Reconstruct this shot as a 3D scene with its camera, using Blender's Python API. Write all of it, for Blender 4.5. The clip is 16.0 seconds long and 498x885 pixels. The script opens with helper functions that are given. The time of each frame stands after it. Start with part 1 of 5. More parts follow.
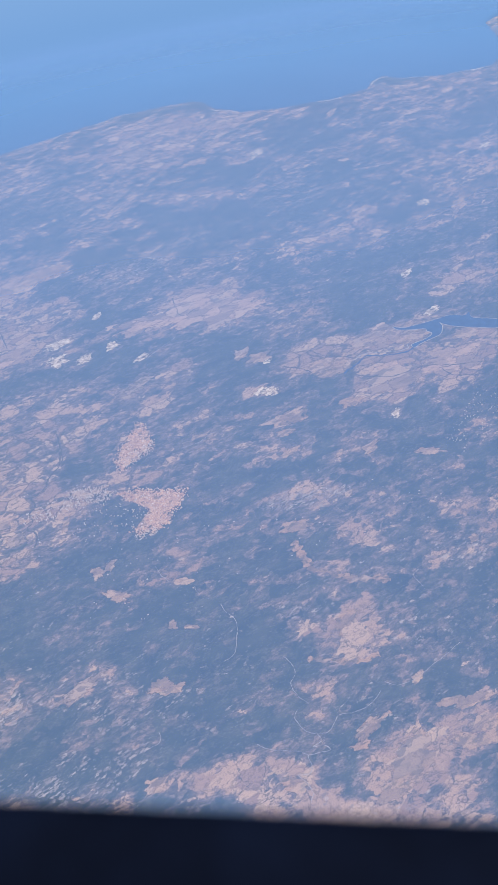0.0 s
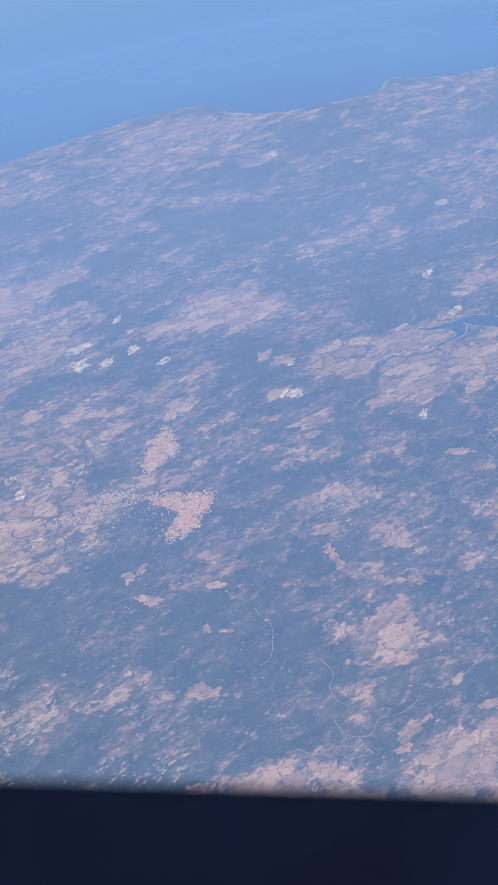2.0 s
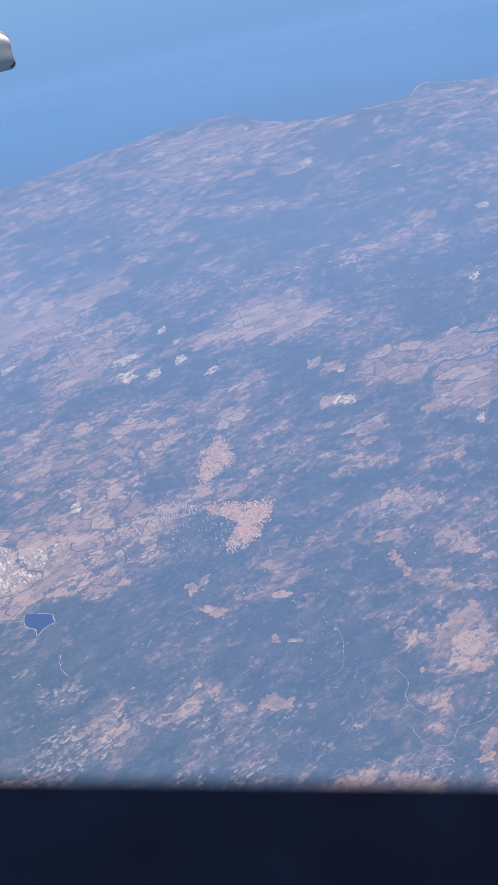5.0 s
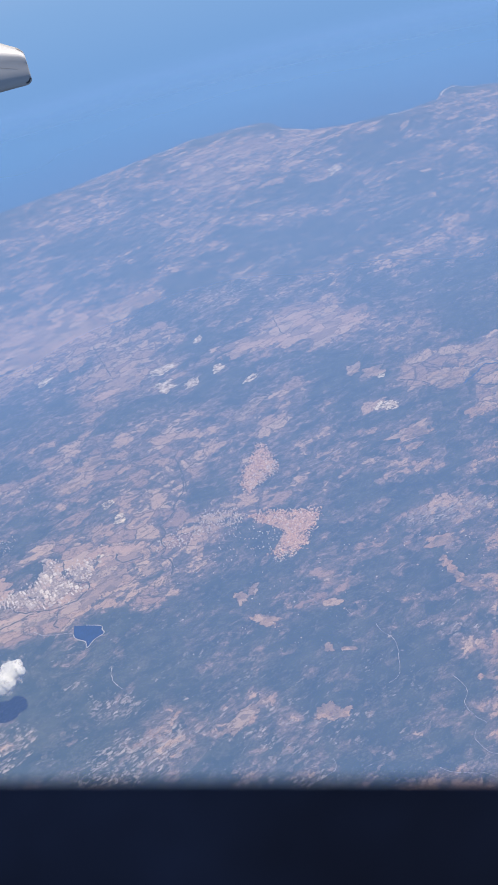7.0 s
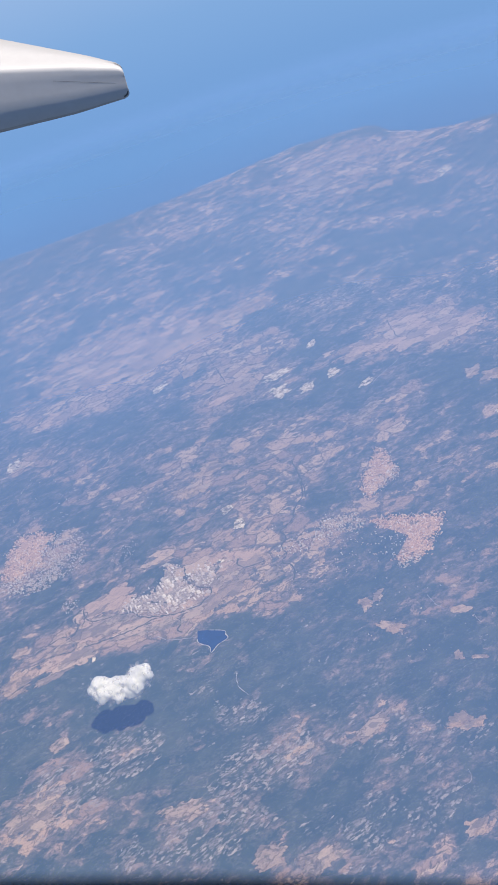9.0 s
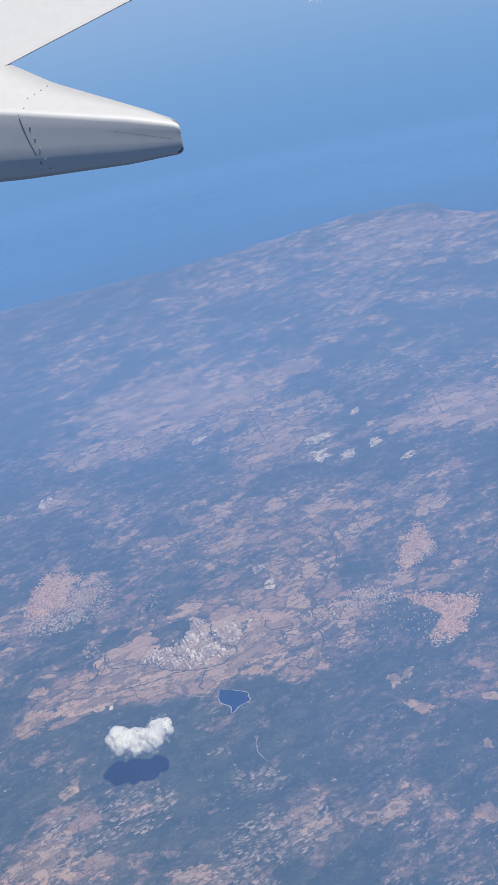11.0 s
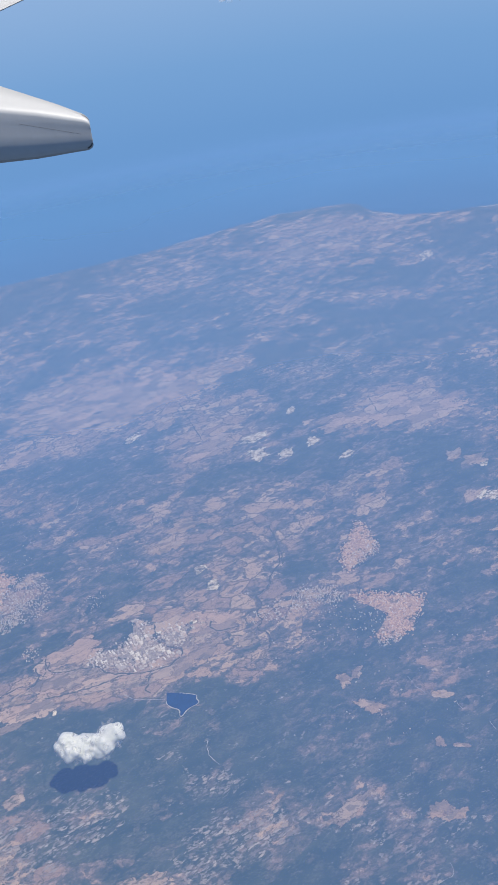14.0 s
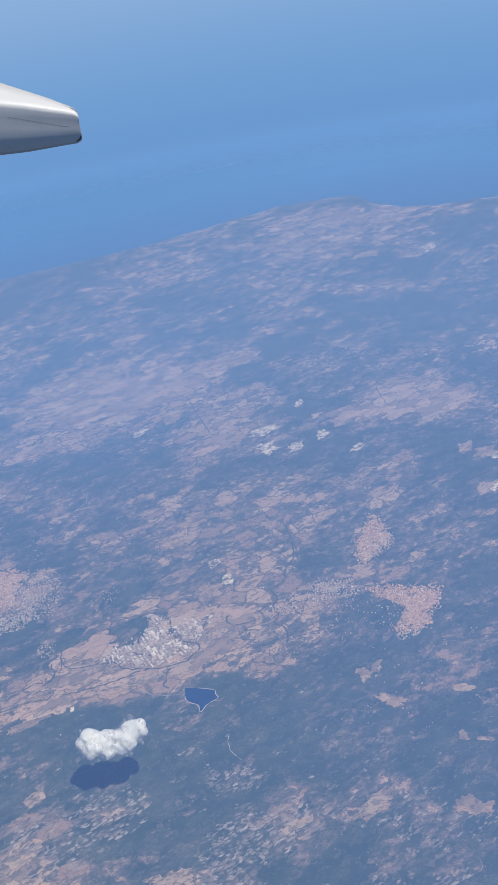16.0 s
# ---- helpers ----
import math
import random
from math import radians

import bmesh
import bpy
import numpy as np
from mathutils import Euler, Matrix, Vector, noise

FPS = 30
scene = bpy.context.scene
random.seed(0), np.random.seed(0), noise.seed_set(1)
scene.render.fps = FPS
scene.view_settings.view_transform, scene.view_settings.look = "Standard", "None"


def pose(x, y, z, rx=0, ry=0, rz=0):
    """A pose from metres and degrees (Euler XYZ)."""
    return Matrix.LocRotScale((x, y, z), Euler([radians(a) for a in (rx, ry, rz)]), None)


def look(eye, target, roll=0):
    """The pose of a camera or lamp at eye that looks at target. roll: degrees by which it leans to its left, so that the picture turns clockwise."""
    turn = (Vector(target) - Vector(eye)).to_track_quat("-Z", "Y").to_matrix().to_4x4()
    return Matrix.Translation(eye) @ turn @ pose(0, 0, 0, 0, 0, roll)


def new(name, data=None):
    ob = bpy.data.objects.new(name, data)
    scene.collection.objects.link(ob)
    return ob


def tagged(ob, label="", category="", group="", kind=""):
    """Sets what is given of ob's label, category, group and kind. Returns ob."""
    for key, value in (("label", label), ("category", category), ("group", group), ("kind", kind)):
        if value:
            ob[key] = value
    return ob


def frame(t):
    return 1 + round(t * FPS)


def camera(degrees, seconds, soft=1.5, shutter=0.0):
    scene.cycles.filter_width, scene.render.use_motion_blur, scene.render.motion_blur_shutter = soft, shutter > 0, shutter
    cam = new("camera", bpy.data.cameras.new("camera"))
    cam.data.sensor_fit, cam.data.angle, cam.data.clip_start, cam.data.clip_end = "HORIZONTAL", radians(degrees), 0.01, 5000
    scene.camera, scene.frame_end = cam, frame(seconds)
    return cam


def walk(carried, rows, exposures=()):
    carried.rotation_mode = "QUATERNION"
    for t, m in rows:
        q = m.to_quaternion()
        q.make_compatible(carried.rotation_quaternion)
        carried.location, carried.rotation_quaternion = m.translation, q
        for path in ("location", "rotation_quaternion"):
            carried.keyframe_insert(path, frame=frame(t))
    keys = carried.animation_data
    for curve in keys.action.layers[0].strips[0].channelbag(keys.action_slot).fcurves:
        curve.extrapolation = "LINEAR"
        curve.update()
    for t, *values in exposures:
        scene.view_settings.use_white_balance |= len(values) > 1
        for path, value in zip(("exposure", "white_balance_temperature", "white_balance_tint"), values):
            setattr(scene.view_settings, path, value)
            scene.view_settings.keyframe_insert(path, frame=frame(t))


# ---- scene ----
# One plan metre stands for forty metres of country: the eye is 250 m up, the coast about 800 m off.
cam = camera(27.0, 16.0)
cam.data.dof.use_dof = True
cam.data.dof.focus_distance = 420.0
cam.data.dof.aperture_fstop = 3.4
SPEED = (-5.1764, 1.3482)


def eye_pose(t, yaw, pitch, roll):
    return pose(SPEED[0] * t, SPEED[1] * t, 250, 90 + pitch, 0, yaw) @ pose(0, 0, 0, 0, 0, roll)


walk(cam, [
    (0, eye_pose(0, -0.001, -34.694, -10.379)),
    (0.5, eye_pose(0.5, 0.323, -34.678, -10.690)),
    (1, eye_pose(1, 0.351, -34.599, -10.852)),
    (1.5, eye_pose(1.5, 0.225, -34.541, -10.950)),
    (2, eye_pose(2, 0.104, -34.485, -11.028)),
    (2.5, eye_pose(2.5, 0.342, -34.414, -11.312)),
    (3, eye_pose(3, 0.972, -34.219, -11.951)),
    (5.5, eye_pose(5.5, 1.479, -33.496, -13.255)),
    (6, eye_pose(6, 2.686, -33.125, -14.267)),
    (6.5, eye_pose(6.5, 2.416, -33.014, -14.437)),
    (7, eye_pose(7, 2.198, -32.966, -14.407)),
    (7.5, eye_pose(7.5, 2.002, -32.936, -14.417)),
    (8, eye_pose(8, 2.838, -32.710, -14.967)),
    (8.5, eye_pose(8.5, 4.452, -32.262, -15.932)),
    (9, eye_pose(9, 7.990, -31.159, -17.810)),
    (9.2, eye_pose(9.2, 8.877, -30.735, -17.777)),
    (11.3, eye_pose(11.3, 7.442, -27.650, -11.264)),
    (11.5, eye_pose(11.5, 6.973, -27.726, -10.820)),
    (12, eye_pose(12, 5.423, -27.899, -10.035)),
    (12.5, eye_pose(12.5, 4.359, -27.985, -9.580)),
    (13, eye_pose(13, 2.965, -28.225, -9.067)),
    (13.5, eye_pose(13.5, 2.481, -28.502, -9.002)),
    (14, eye_pose(14, 2.311, -28.692, -9.051)),
    (14.5, eye_pose(14.5, 2.093, -28.830, -9.060)),
    (15, eye_pose(15, 1.898, -28.957, -9.022)),
    (15.5, eye_pose(15.5, 1.731, -29.067, -8.983)),
    (16, eye_pose(16, 1.649, -29.136, -8.992)),
], exposures=((0, 0.26, 6740, 14), (9.2, 0.21, 6700, 14), (11.3, 0.03, 6400, 10), (16, 0.02, 6380, 10)))

# ---- world and sun ----
SUN_TO = Vector((7.6, -7.0, 23.0)).normalized()
world = bpy.data.worlds.new("sky")
scene.world = world
world.use_nodes = True
wn, wl = world.node_tree.nodes, world.node_tree.links
wn.clear()
w_out = wn.new("ShaderNodeOutputWorld")
w_sky = wn.new("ShaderNodeTexSky")
w_sky.sky_type = "NISHITA"
w_sky.sun_disc = False
w_sky.sun_elevation = math.asin(SUN_TO.z)
w_sky.sun_rotation = math.atan2(SUN_TO.x, SUN_TO.y)
w_sky.altitude = 9000
w_bg = wn.new("ShaderNodeBackground")
w_bg.inputs["Strength"].default_value = 0.08
wl.new(w_sky.outputs[0], w_bg.inputs["Color"])
w_co = wn.new("ShaderNodeTexCoord")
w_sep = wn.new("ShaderNodeSeparateXYZ")
wl.new(w_co.outputs["Generated"], w_sep.inputs[0])
w_ramp = wn.new("ShaderNodeValToRGB")
w_map = wn.new("ShaderNodeMapRange")
w_map.inputs["From Min"].default_value, w_map.inputs["From Max"].default_value = -0.60, 0.0
wl.new(w_sep.outputs["Z"], w_map.inputs["Value"])
wl.new(w_map.outputs[0], w_ramp.inputs[0])
cr = w_ramp.color_ramp
cr.elements[0].position, cr.elements[0].color = 0.0, (0.110, 0.140, 0.190, 1)
cr.elements[1].position, cr.elements[1].color = 1.0, (0.330, 0.480, 0.740, 1)
for at, col in ((0.30, (0.110, 0.150, 0.210, 1)), (0.52, (0.138, 0.305, 0.605, 1)), (0.66, (0.152, 0.320, 0.612, 1)),
                (0.75, (0.182, 0.356, 0.636, 1)), (0.85, (0.252, 0.415, 0.675, 1))):
    e = cr.elements.new(at)
    e.color = col
w_far = wn.new("ShaderNodeBackground")
w_far.inputs["Strength"].default_value = 1.0
wl.new(w_ramp.outputs[0], w_far.inputs["Color"])
w_pick = wn.new("ShaderNodeMapRange")
w_pick.inputs["From Min"].default_value, w_pick.inputs["From Max"].default_value = -0.02, 0.03
wl.new(w_sep.outputs["Z"], w_pick.inputs["Value"])
w_mix = wn.new("ShaderNodeMixShader")
wl.new(w_pick.outputs[0], w_mix.inputs[0])
wl.new(w_far.outputs[0], w_mix.inputs[1])
wl.new(w_bg.outputs[0], w_mix.inputs[2])
wl.new(w_mix.outputs[0], w_out.inputs[0])

sun_data = bpy.data.lights.new("sun", "SUN")
sun_data.energy, sun_data.angle, sun_data.color = 5.6, radians(0.53), (1.0, 0.93, 0.83)
sun = new("sun", sun_data)
sun.matrix_world = look(SUN_TO * 900, (0, 0, 0))


# ---- materials ----
# the grain of the hills, as a turn in the plan
GRAIN = 0.47


class Nodes:
    """A small builder for one material's node tree."""

    def __init__(self, name):
        self.mat = bpy.data.materials.new(name)
        self.mat.use_nodes = True
        self.tree = self.mat.node_tree
        self.tree.nodes.clear()
        self.out = self.add("OutputMaterial")
        self.pos = self.add("TexCoord").outputs["Object"]

    def add(self, kind, **values):
        n = self.tree.nodes.new("ShaderNode" + kind)
        for key, value in values.items():
            self.put(n, key.replace("_", " "), value)
        return n

    def put(self, n, key, value):
        slot = n.inputs[key]
        if isinstance(value, bpy.types.NodeSocket):
            self.tree.links.new(value, slot)
        else:
            slot.default_value = value

    def math(self, op, a, b=0.0, c=0.0):
        n = self.add("Math")
        n.operation = op
        for k, value in enumerate((a, b, c)):
            self.put(n, k, value)
        return n.outputs[0]

    def noise(self, scale, detail=4.0, rough=0.6, vec=None, distort=0.0):
        n = self.add("TexNoise", Scale=scale, Detail=detail, Roughness=rough, Distortion=distort)
        self.put(n, "Vector", vec or self.pos)
        return n.outputs["Fac"]

    def cells(self, scale, vec=None, feature="F1"):
        n = self.add("TexVoronoi", Scale=scale)
        n.feature = feature
        self.put(n, "Vector", vec or self.pos)
        return n

    def ramp(self, fac, *stops):
        n = self.add("ValToRGB")
        els = n.color_ramp.elements
        while len(els) < len(stops):
            els.new(0.5)
        for e, (at, col) in zip(els, stops):
            e.position, e.color = at, (*col, 1)
        self.put(n, "Fac", fac)
        return n.outputs[0]

    def span(self, value, lo, hi, a=0.0, b=1.0):
        n = self.add("MapRange")
        n.interpolation_type = "SMOOTHSTEP"
        for k, x in enumerate((value, lo, hi, a, b)):
            self.put(n, k, x)
        return n.outputs[0]

    def mix(self, fac, a, b):
        n = self.add("Mix")
        n.data_type = "RGBA"
        self.put(n, 0, fac)
        for k, x in ((6, a), (7, b)):
            self.put(n, k, x if isinstance(x, bpy.types.NodeSocket) else (*x, 1))
        return n.outputs[2]

    def turned(self, angle, sx=1.0, sy=1.0):
        n = self.add("Mapping")
        n.vector_type = "TEXTURE"
        self.put(n, "Vector", self.pos)
        n.inputs["Rotation"].default_value = (0, 0, angle)
        n.inputs["Scale"].default_value = (1 / sx, 1 / sy, 1)
        return n.outputs[0]

    def surface(self, colour, rough=0.9, metal=0.0, bump=None, depth=0.3, reach=1.0, gloss=0.2):
        p = self.add("BsdfPrincipled", Roughness=rough, Metallic=metal)
        self.put(p, "Base Color", colour if isinstance(colour, bpy.types.NodeSocket) else (*colour, 1))
        self.put(p, "Specular IOR Level", gloss)
        if bump is not None:
            b = self.add("Bump", Strength=depth, Distance=reach, Height=bump)
            self.put(p, "Normal", b.outputs[0])
        self.tree.links.new(p.outputs[0], self.out.inputs[0])
        return self.mat


def far_bent(s, vec, reach):
    """Coordinates bent by a rough noise, for lines that wander."""
    warp = s.add("TexNoise", Scale=0.28, Detail=6.0, Roughness=0.68)
    s.put(warp, "Vector", s.pos)
    n = s.add("VectorMath")
    n.operation = "MULTIPLY_ADD"
    s.put(n, 0, warp.outputs["Color"])
    n.inputs[1].default_value = (reach, reach, 0.0)
    s.put(n, 2, vec)
    return n.outputs[0]


def land_material():
    """Woods, heath, dry plots and bare rock; how open and how stony the land is comes from the sheet, plots and rocks break it up along the grain of the hills."""
    s = Nodes("country")
    openness, stony = s.add("Attribute"), s.add("Attribute")
    openness.attribute_name, stony.attribute_name = "openness", "stony"
    op, st = openness.outputs["Fac"], stony.outputs["Fac"]
    lay = s.turned(GRAIN, 0.72, 1.0)
    long_lay = s.turned(GRAIN, 0.58, 1.0)
    vec = far_bent(s, s.turned(GRAIN, 0.62, 1.0), 4.2)
    big = s.noise(0.045, 6.0, 0.62, lay, 0.6)
    mid = s.noise(0.19, 7.0, 0.64, s.turned(GRAIN, 0.64, 1.0), 0.7)
    fine = s.noise(1.1, 5.0, 0.70, lay, 0.4)
    plot = s.cells(0.145, vec)
    small = s.cells(0.50, vec)
    plot_r = s.add("SeparateColor", Color=plot.outputs["Color"])
    small_r = s.add("SeparateColor", Color=small.outputs["Color"])
    v = s.math("MULTIPLY_ADD", op, 1.22, -0.10)
    v = s.math("MULTIPLY_ADD", s.math("SUBTRACT", big, 0.5), 1.30, v)
    v = s.math("MULTIPLY_ADD", s.math("SUBTRACT", mid, 0.5), 1.40, v)
    v = s.math("MULTIPLY_ADD", s.math("SUBTRACT", fine, 0.5), 0.45, v)
    v = s.math("MULTIPLY_ADD", s.math("SUBTRACT", plot_r.outputs[0], 0.5), 0.48, v)
    v = s.math("MULTIPLY_ADD", s.math("SUBTRACT", small_r.outputs[0], 0.5), 0.36, v)
    bare = s.span(v, 0.53, 0.58)
    scrub = s.span(v, 0.00, 0.50)
    forest = s.ramp(s.noise(0.11, 4.0, 0.55, lay), (0.30, (0.038, 0.064, 0.046)), (0.5, (0.058, 0.084, 0.056)), (0.70, (0.096, 0.114, 0.074)))
    tuft = s.math("MULTIPLY_ADD", s.math("SUBTRACT", small_r.outputs[2], 0.5), 0.22, s.noise(0.9, 6.0, 0.72, long_lay, 0.5))
    heath = s.ramp(tuft, (0.32, (0.092, 0.104, 0.080)), (0.50, (0.190, 0.158, 0.122)), (0.68, (0.39, 0.280, 0.210)))
    soil = s.ramp(plot_r.outputs[1], (0.0, (0.34, 0.230, 0.160)), (0.35, (0.42, 0.285, 0.188)), (0.65, (0.50, 0.340, 0.215)), (1.0, (0.60, 0.430, 0.275)))
    soil = s.mix(s.span(fine, 0.46, 0.70, 0.0, 0.45), soil, (0.26, 0.185, 0.125))
    edge = s.cells(0.145, vec, "DISTANCE_TO_EDGE")
    hedge = s.math("MULTIPLY", s.span(edge.outputs["Distance"], 0.012, 0.05, 0.8, 0.0), s.span(s.add("SeparateXYZ", Vector=s.pos).outputs["Y"], 255.0, 320.0, 0.12, 1.0))
    soil = s.mix(hedge, soil, (0.080, 0.082, 0.055))
    clearing = s.math("MULTIPLY_ADD", s.math("SUBTRACT", small_r.outputs[1], 0.5), 0.25, s.noise(1.6, 4.0, 0.70, long_lay, 0.3))
    forest = s.mix(s.span(clearing, 0.50, 0.68, 0.0, 0.42), forest, (0.185, 0.172, 0.128))
    col = s.mix(scrub, forest, heath)
    col = s.mix(bare, col, soil)
    # gullies: thin dark wandering lines, large and small
    for scale, reach, amount in ((0.075, 0.010, 0.70), (0.30, 0.026, 0.45)):
        g = s.math("ABSOLUTE", s.math("SUBTRACT", s.noise(scale, 6.0, 0.58, lay, 0.4), 0.5))
        col = s.mix(s.span(g, reach * 0.3, reach, amount, 0.0), col, (0.060, 0.078, 0.058))
    # bare rock: pale lumps with dark cracks between them, in ridges along the slopes
    rocks = far_bent(s, s.turned(GRAIN + 0.10, 0.50, 1.0), 2.4)
    lump, chip = s.cells(0.95, rocks), s.cells(2.6, rocks)
    lump_r = s.add("SeparateColor", Color=lump.outputs["Color"])
    chip_r = s.add("SeparateColor", Color=chip.outputs["Color"])
    ridge = s.math("MULTIPLY_ADD", s.math("SUBTRACT", s.noise(0.22, 6.0, 0.66, long_lay, 0.8), 0.5), 2.0, st)
    ridge = s.math("MULTIPLY_ADD", s.math("SUBTRACT", lump_r.outputs[0], 0.5), 0.30, ridge)
    shape = s.math("MULTIPLY_ADD", s.math("SUBTRACT", chip_r.outputs[0], 0.5), 0.50, lump.outputs["Distance"])
    pale = s.math("MULTIPLY", s.span(ridge, 0.44, 0.66), s.span(shape, 0.34, 0.56, 1.0, 0.0))
    stone = s.ramp(lump_r.outputs[1], (0.0, (0.20, 0.175, 0.140)), (0.5, (0.32, 0.270, 0.215)), (1.0, (0.52, 0.430, 0.335)))
    col = s.mix(s.math("MULTIPLY", pale, 0.85), col, stone)
    dots = s.cells(1.1, s.pos)
    dots_r = s.add("SeparateColor", Color=dots.outputs["Color"])
    speck = s.math("MULTIPLY", s.span(dots.outputs["Distance"], 0.14, 0.30, 1.0, 0.0), s.span(dots_r.outputs[2], 0.88, 0.90))
    speck = s.math("MULTIPLY", speck, s.span(big, 0.46, 0.54))
    col = s.mix(s.math("MULTIPLY", speck, 0.22), col, (0.66, 0.56, 0.44))
    return s.surface(col, 0.95, bump=s.noise(0.14, 5.0, 0.50), depth=0.4, reach=1.5, gloss=0.05)


def ground_material(name, a, b, scale, rough=0.95, lines=0.0, woods=0.85, tight=0.18, torn_scale=0.30, line_scale=0.26, grit=0.7):
    """Bare ground: two tones in blotches, finer grain, and plough lines where lines is above nothing."""
    s = Nodes(name)
    blot = s.noise(scale, 6.0, 0.7)
    col = s.mix(s.span(blot, 0.5 - tight, 0.5 + tight), a, b)
    grain = s.noise(scale * 7, 4.0, 0.7)
    dark = tuple(0.40 * x for x in a)
    col = s.mix(s.span(grain, 0.50, 0.68, 0.0, grit), col, dark)
    wood = s.noise(0.55, 7.0, 0.70, s.turned(GRAIN, 0.55, 1.0), 0.6)
    col = s.mix(s.span(wood, 0.52, 0.59, 0.0, woods), col, (0.090, 0.105, 0.066))
    if lines:
        warp = s.add("TexNoise", Scale=0.3, Detail=5.0, Roughness=0.65)
        s.put(warp, "Vector", s.pos)
        far = s.add("VectorMath")
        far.operation = "MULTIPLY_ADD"
        s.put(far, 0, warp.outputs["Color"])
        far.inputs[1].default_value = (5.0, 5.0, 0.0)
        s.put(far, 2, s.turned(GRAIN, 0.5, 1.0))
        cell = s.cells(line_scale, far.outputs[0], "DISTANCE_TO_EDGE")
        tone = s.add("SeparateColor", Color=s.cells(line_scale, far.outputs[0]).outputs["Color"])
        part_tone = s.add("SeparateColor", Color=s.cells(line_scale * 2.3, far.outputs[0]).outputs["Color"])
        col = s.mix(s.span(tone.outputs[0], 0.40, 0.90, 0.0, 0.65), col, (0.24, 0.185, 0.130))
        col = s.mix(s.span(tone.outputs[1], 0.60, 0.95, 0.0, 0.55), col, (0.58, 0.430, 0.290))
        col = s.mix(s.span(part_tone.outputs[0], 0.72, 0.90, 0.0, 0.60), col, (0.135, 0.125, 0.090))
        col = s.mix(s.span(cell.outputs["Distance"], 0.01 * line_scale / 0.26, 0.05 * line_scale / 0.26, lines, 0.0), col, (0.10, 0.09, 0.06))
    # towards the rim the ground breaks up into tongues along the grain
    rim = s.add("Attribute")
    rim.attribute_name = "rim"
    torn = s.math("MULTIPLY_ADD", s.math("SUBTRACT", s.noise(torn_scale, 5.0, 0.62, s.turned(GRAIN, 0.5, 1.0), 0.5), 0.5), 1.9, rim.outputs["Fac"])
    s.surface(col, rough, bump=grain, depth=0.4, reach=0.4, gloss=0.05)
    skin = s.out.inputs[0].links[0].from_socket
    m = s.add("MixShader", Fac=s.span(torn, 0.80, 0.90))
    s.put(m, 1, skin)
    s.put(m, 2, s.add("BsdfTransparent").outputs[0])
    s.tree.links.new(m.outputs[0], s.out.inputs[0])
    return s.mat


def haze_material():
    """Haze put in as one sunlit, see-through blue sheet, more opaque towards the sea."""
    s = Nodes("haze")
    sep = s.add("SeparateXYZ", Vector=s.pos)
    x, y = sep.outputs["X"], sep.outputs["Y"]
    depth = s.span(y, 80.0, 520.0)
    # more opaque towards +x, in place of glare in the window pane
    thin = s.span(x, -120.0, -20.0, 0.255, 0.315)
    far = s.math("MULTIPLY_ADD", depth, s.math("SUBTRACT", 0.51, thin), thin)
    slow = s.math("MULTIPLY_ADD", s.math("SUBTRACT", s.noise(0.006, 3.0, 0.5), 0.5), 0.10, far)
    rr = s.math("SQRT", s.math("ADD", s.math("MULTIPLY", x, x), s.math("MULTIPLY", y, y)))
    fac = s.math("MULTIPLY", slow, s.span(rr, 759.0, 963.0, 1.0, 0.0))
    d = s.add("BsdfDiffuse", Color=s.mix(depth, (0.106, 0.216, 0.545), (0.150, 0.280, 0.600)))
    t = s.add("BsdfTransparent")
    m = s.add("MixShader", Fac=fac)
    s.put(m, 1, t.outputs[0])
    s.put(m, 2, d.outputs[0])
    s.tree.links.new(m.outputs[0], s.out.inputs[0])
    return s.mat


def sea_material():
    s = Nodes("sea_water")
    sep = s.add("SeparateXYZ", Vector=s.pos)
    x, y = sep.outputs["X"], sep.outputs["Y"]
    rr = s.math("SQRT", s.math("ADD", s.math("MULTIPLY", x, x), s.math("MULTIPLY", y, y)))
    col = s.mix(s.noise(0.012, 4.0, 0.6), (0.013, 0.114, 0.228), (0.018, 0.124, 0.246))
    p = s.add("BsdfPrincipled", Roughness=0.35)
    s.put(p, "Base Color", col)
    s.put(p, "Specular IOR Level", 0.15)
    t = s.add("BsdfTransparent")
    # far water turns clear, so haze comes from the background colour behind it
    m = s.add("MixShader", Fac=s.span(rr, 930.0, 1120.0))
    s.put(m, 1, p.outputs[0])
    s.put(m, 2, t.outputs[0])
    s.tree.links.new(m.outputs[0], s.out.inputs[0])
    return s.mat


def plain_material(name, colour, rough=0.6, scale=2.0, vary=0.12, metal=0.0, gloss=0.3):
    s = Nodes(name)
    lo = tuple(max(0.0, c * (1 - vary)) for c in colour)
    hi = tuple(min(1.0, c * (1 + vary)) for c in colour)
    n = s.noise(scale, 5.0, 0.65)
    return s.surface(s.mix(s.span(n, 0.3, 0.7), lo, hi), rough, metal, bump=n if scale > 0.1 else None, depth=0.06, reach=0.1, gloss=gloss)


def roof_material(name, *tones):
    s = Nodes(name)
    g = s.add("NewGeometry")
    col = s.ramp(g.outputs["Random Per Island"], *[(k / max(1, len(tones) - 1), c) for k, c in enumerate(tones)])
    return s.surface(s.mix(s.span(s.noise(4.0), 0.4, 0.7, 0.0, 0.3), col, (0.2, 0.15, 0.12)), 0.85, gloss=0.1)


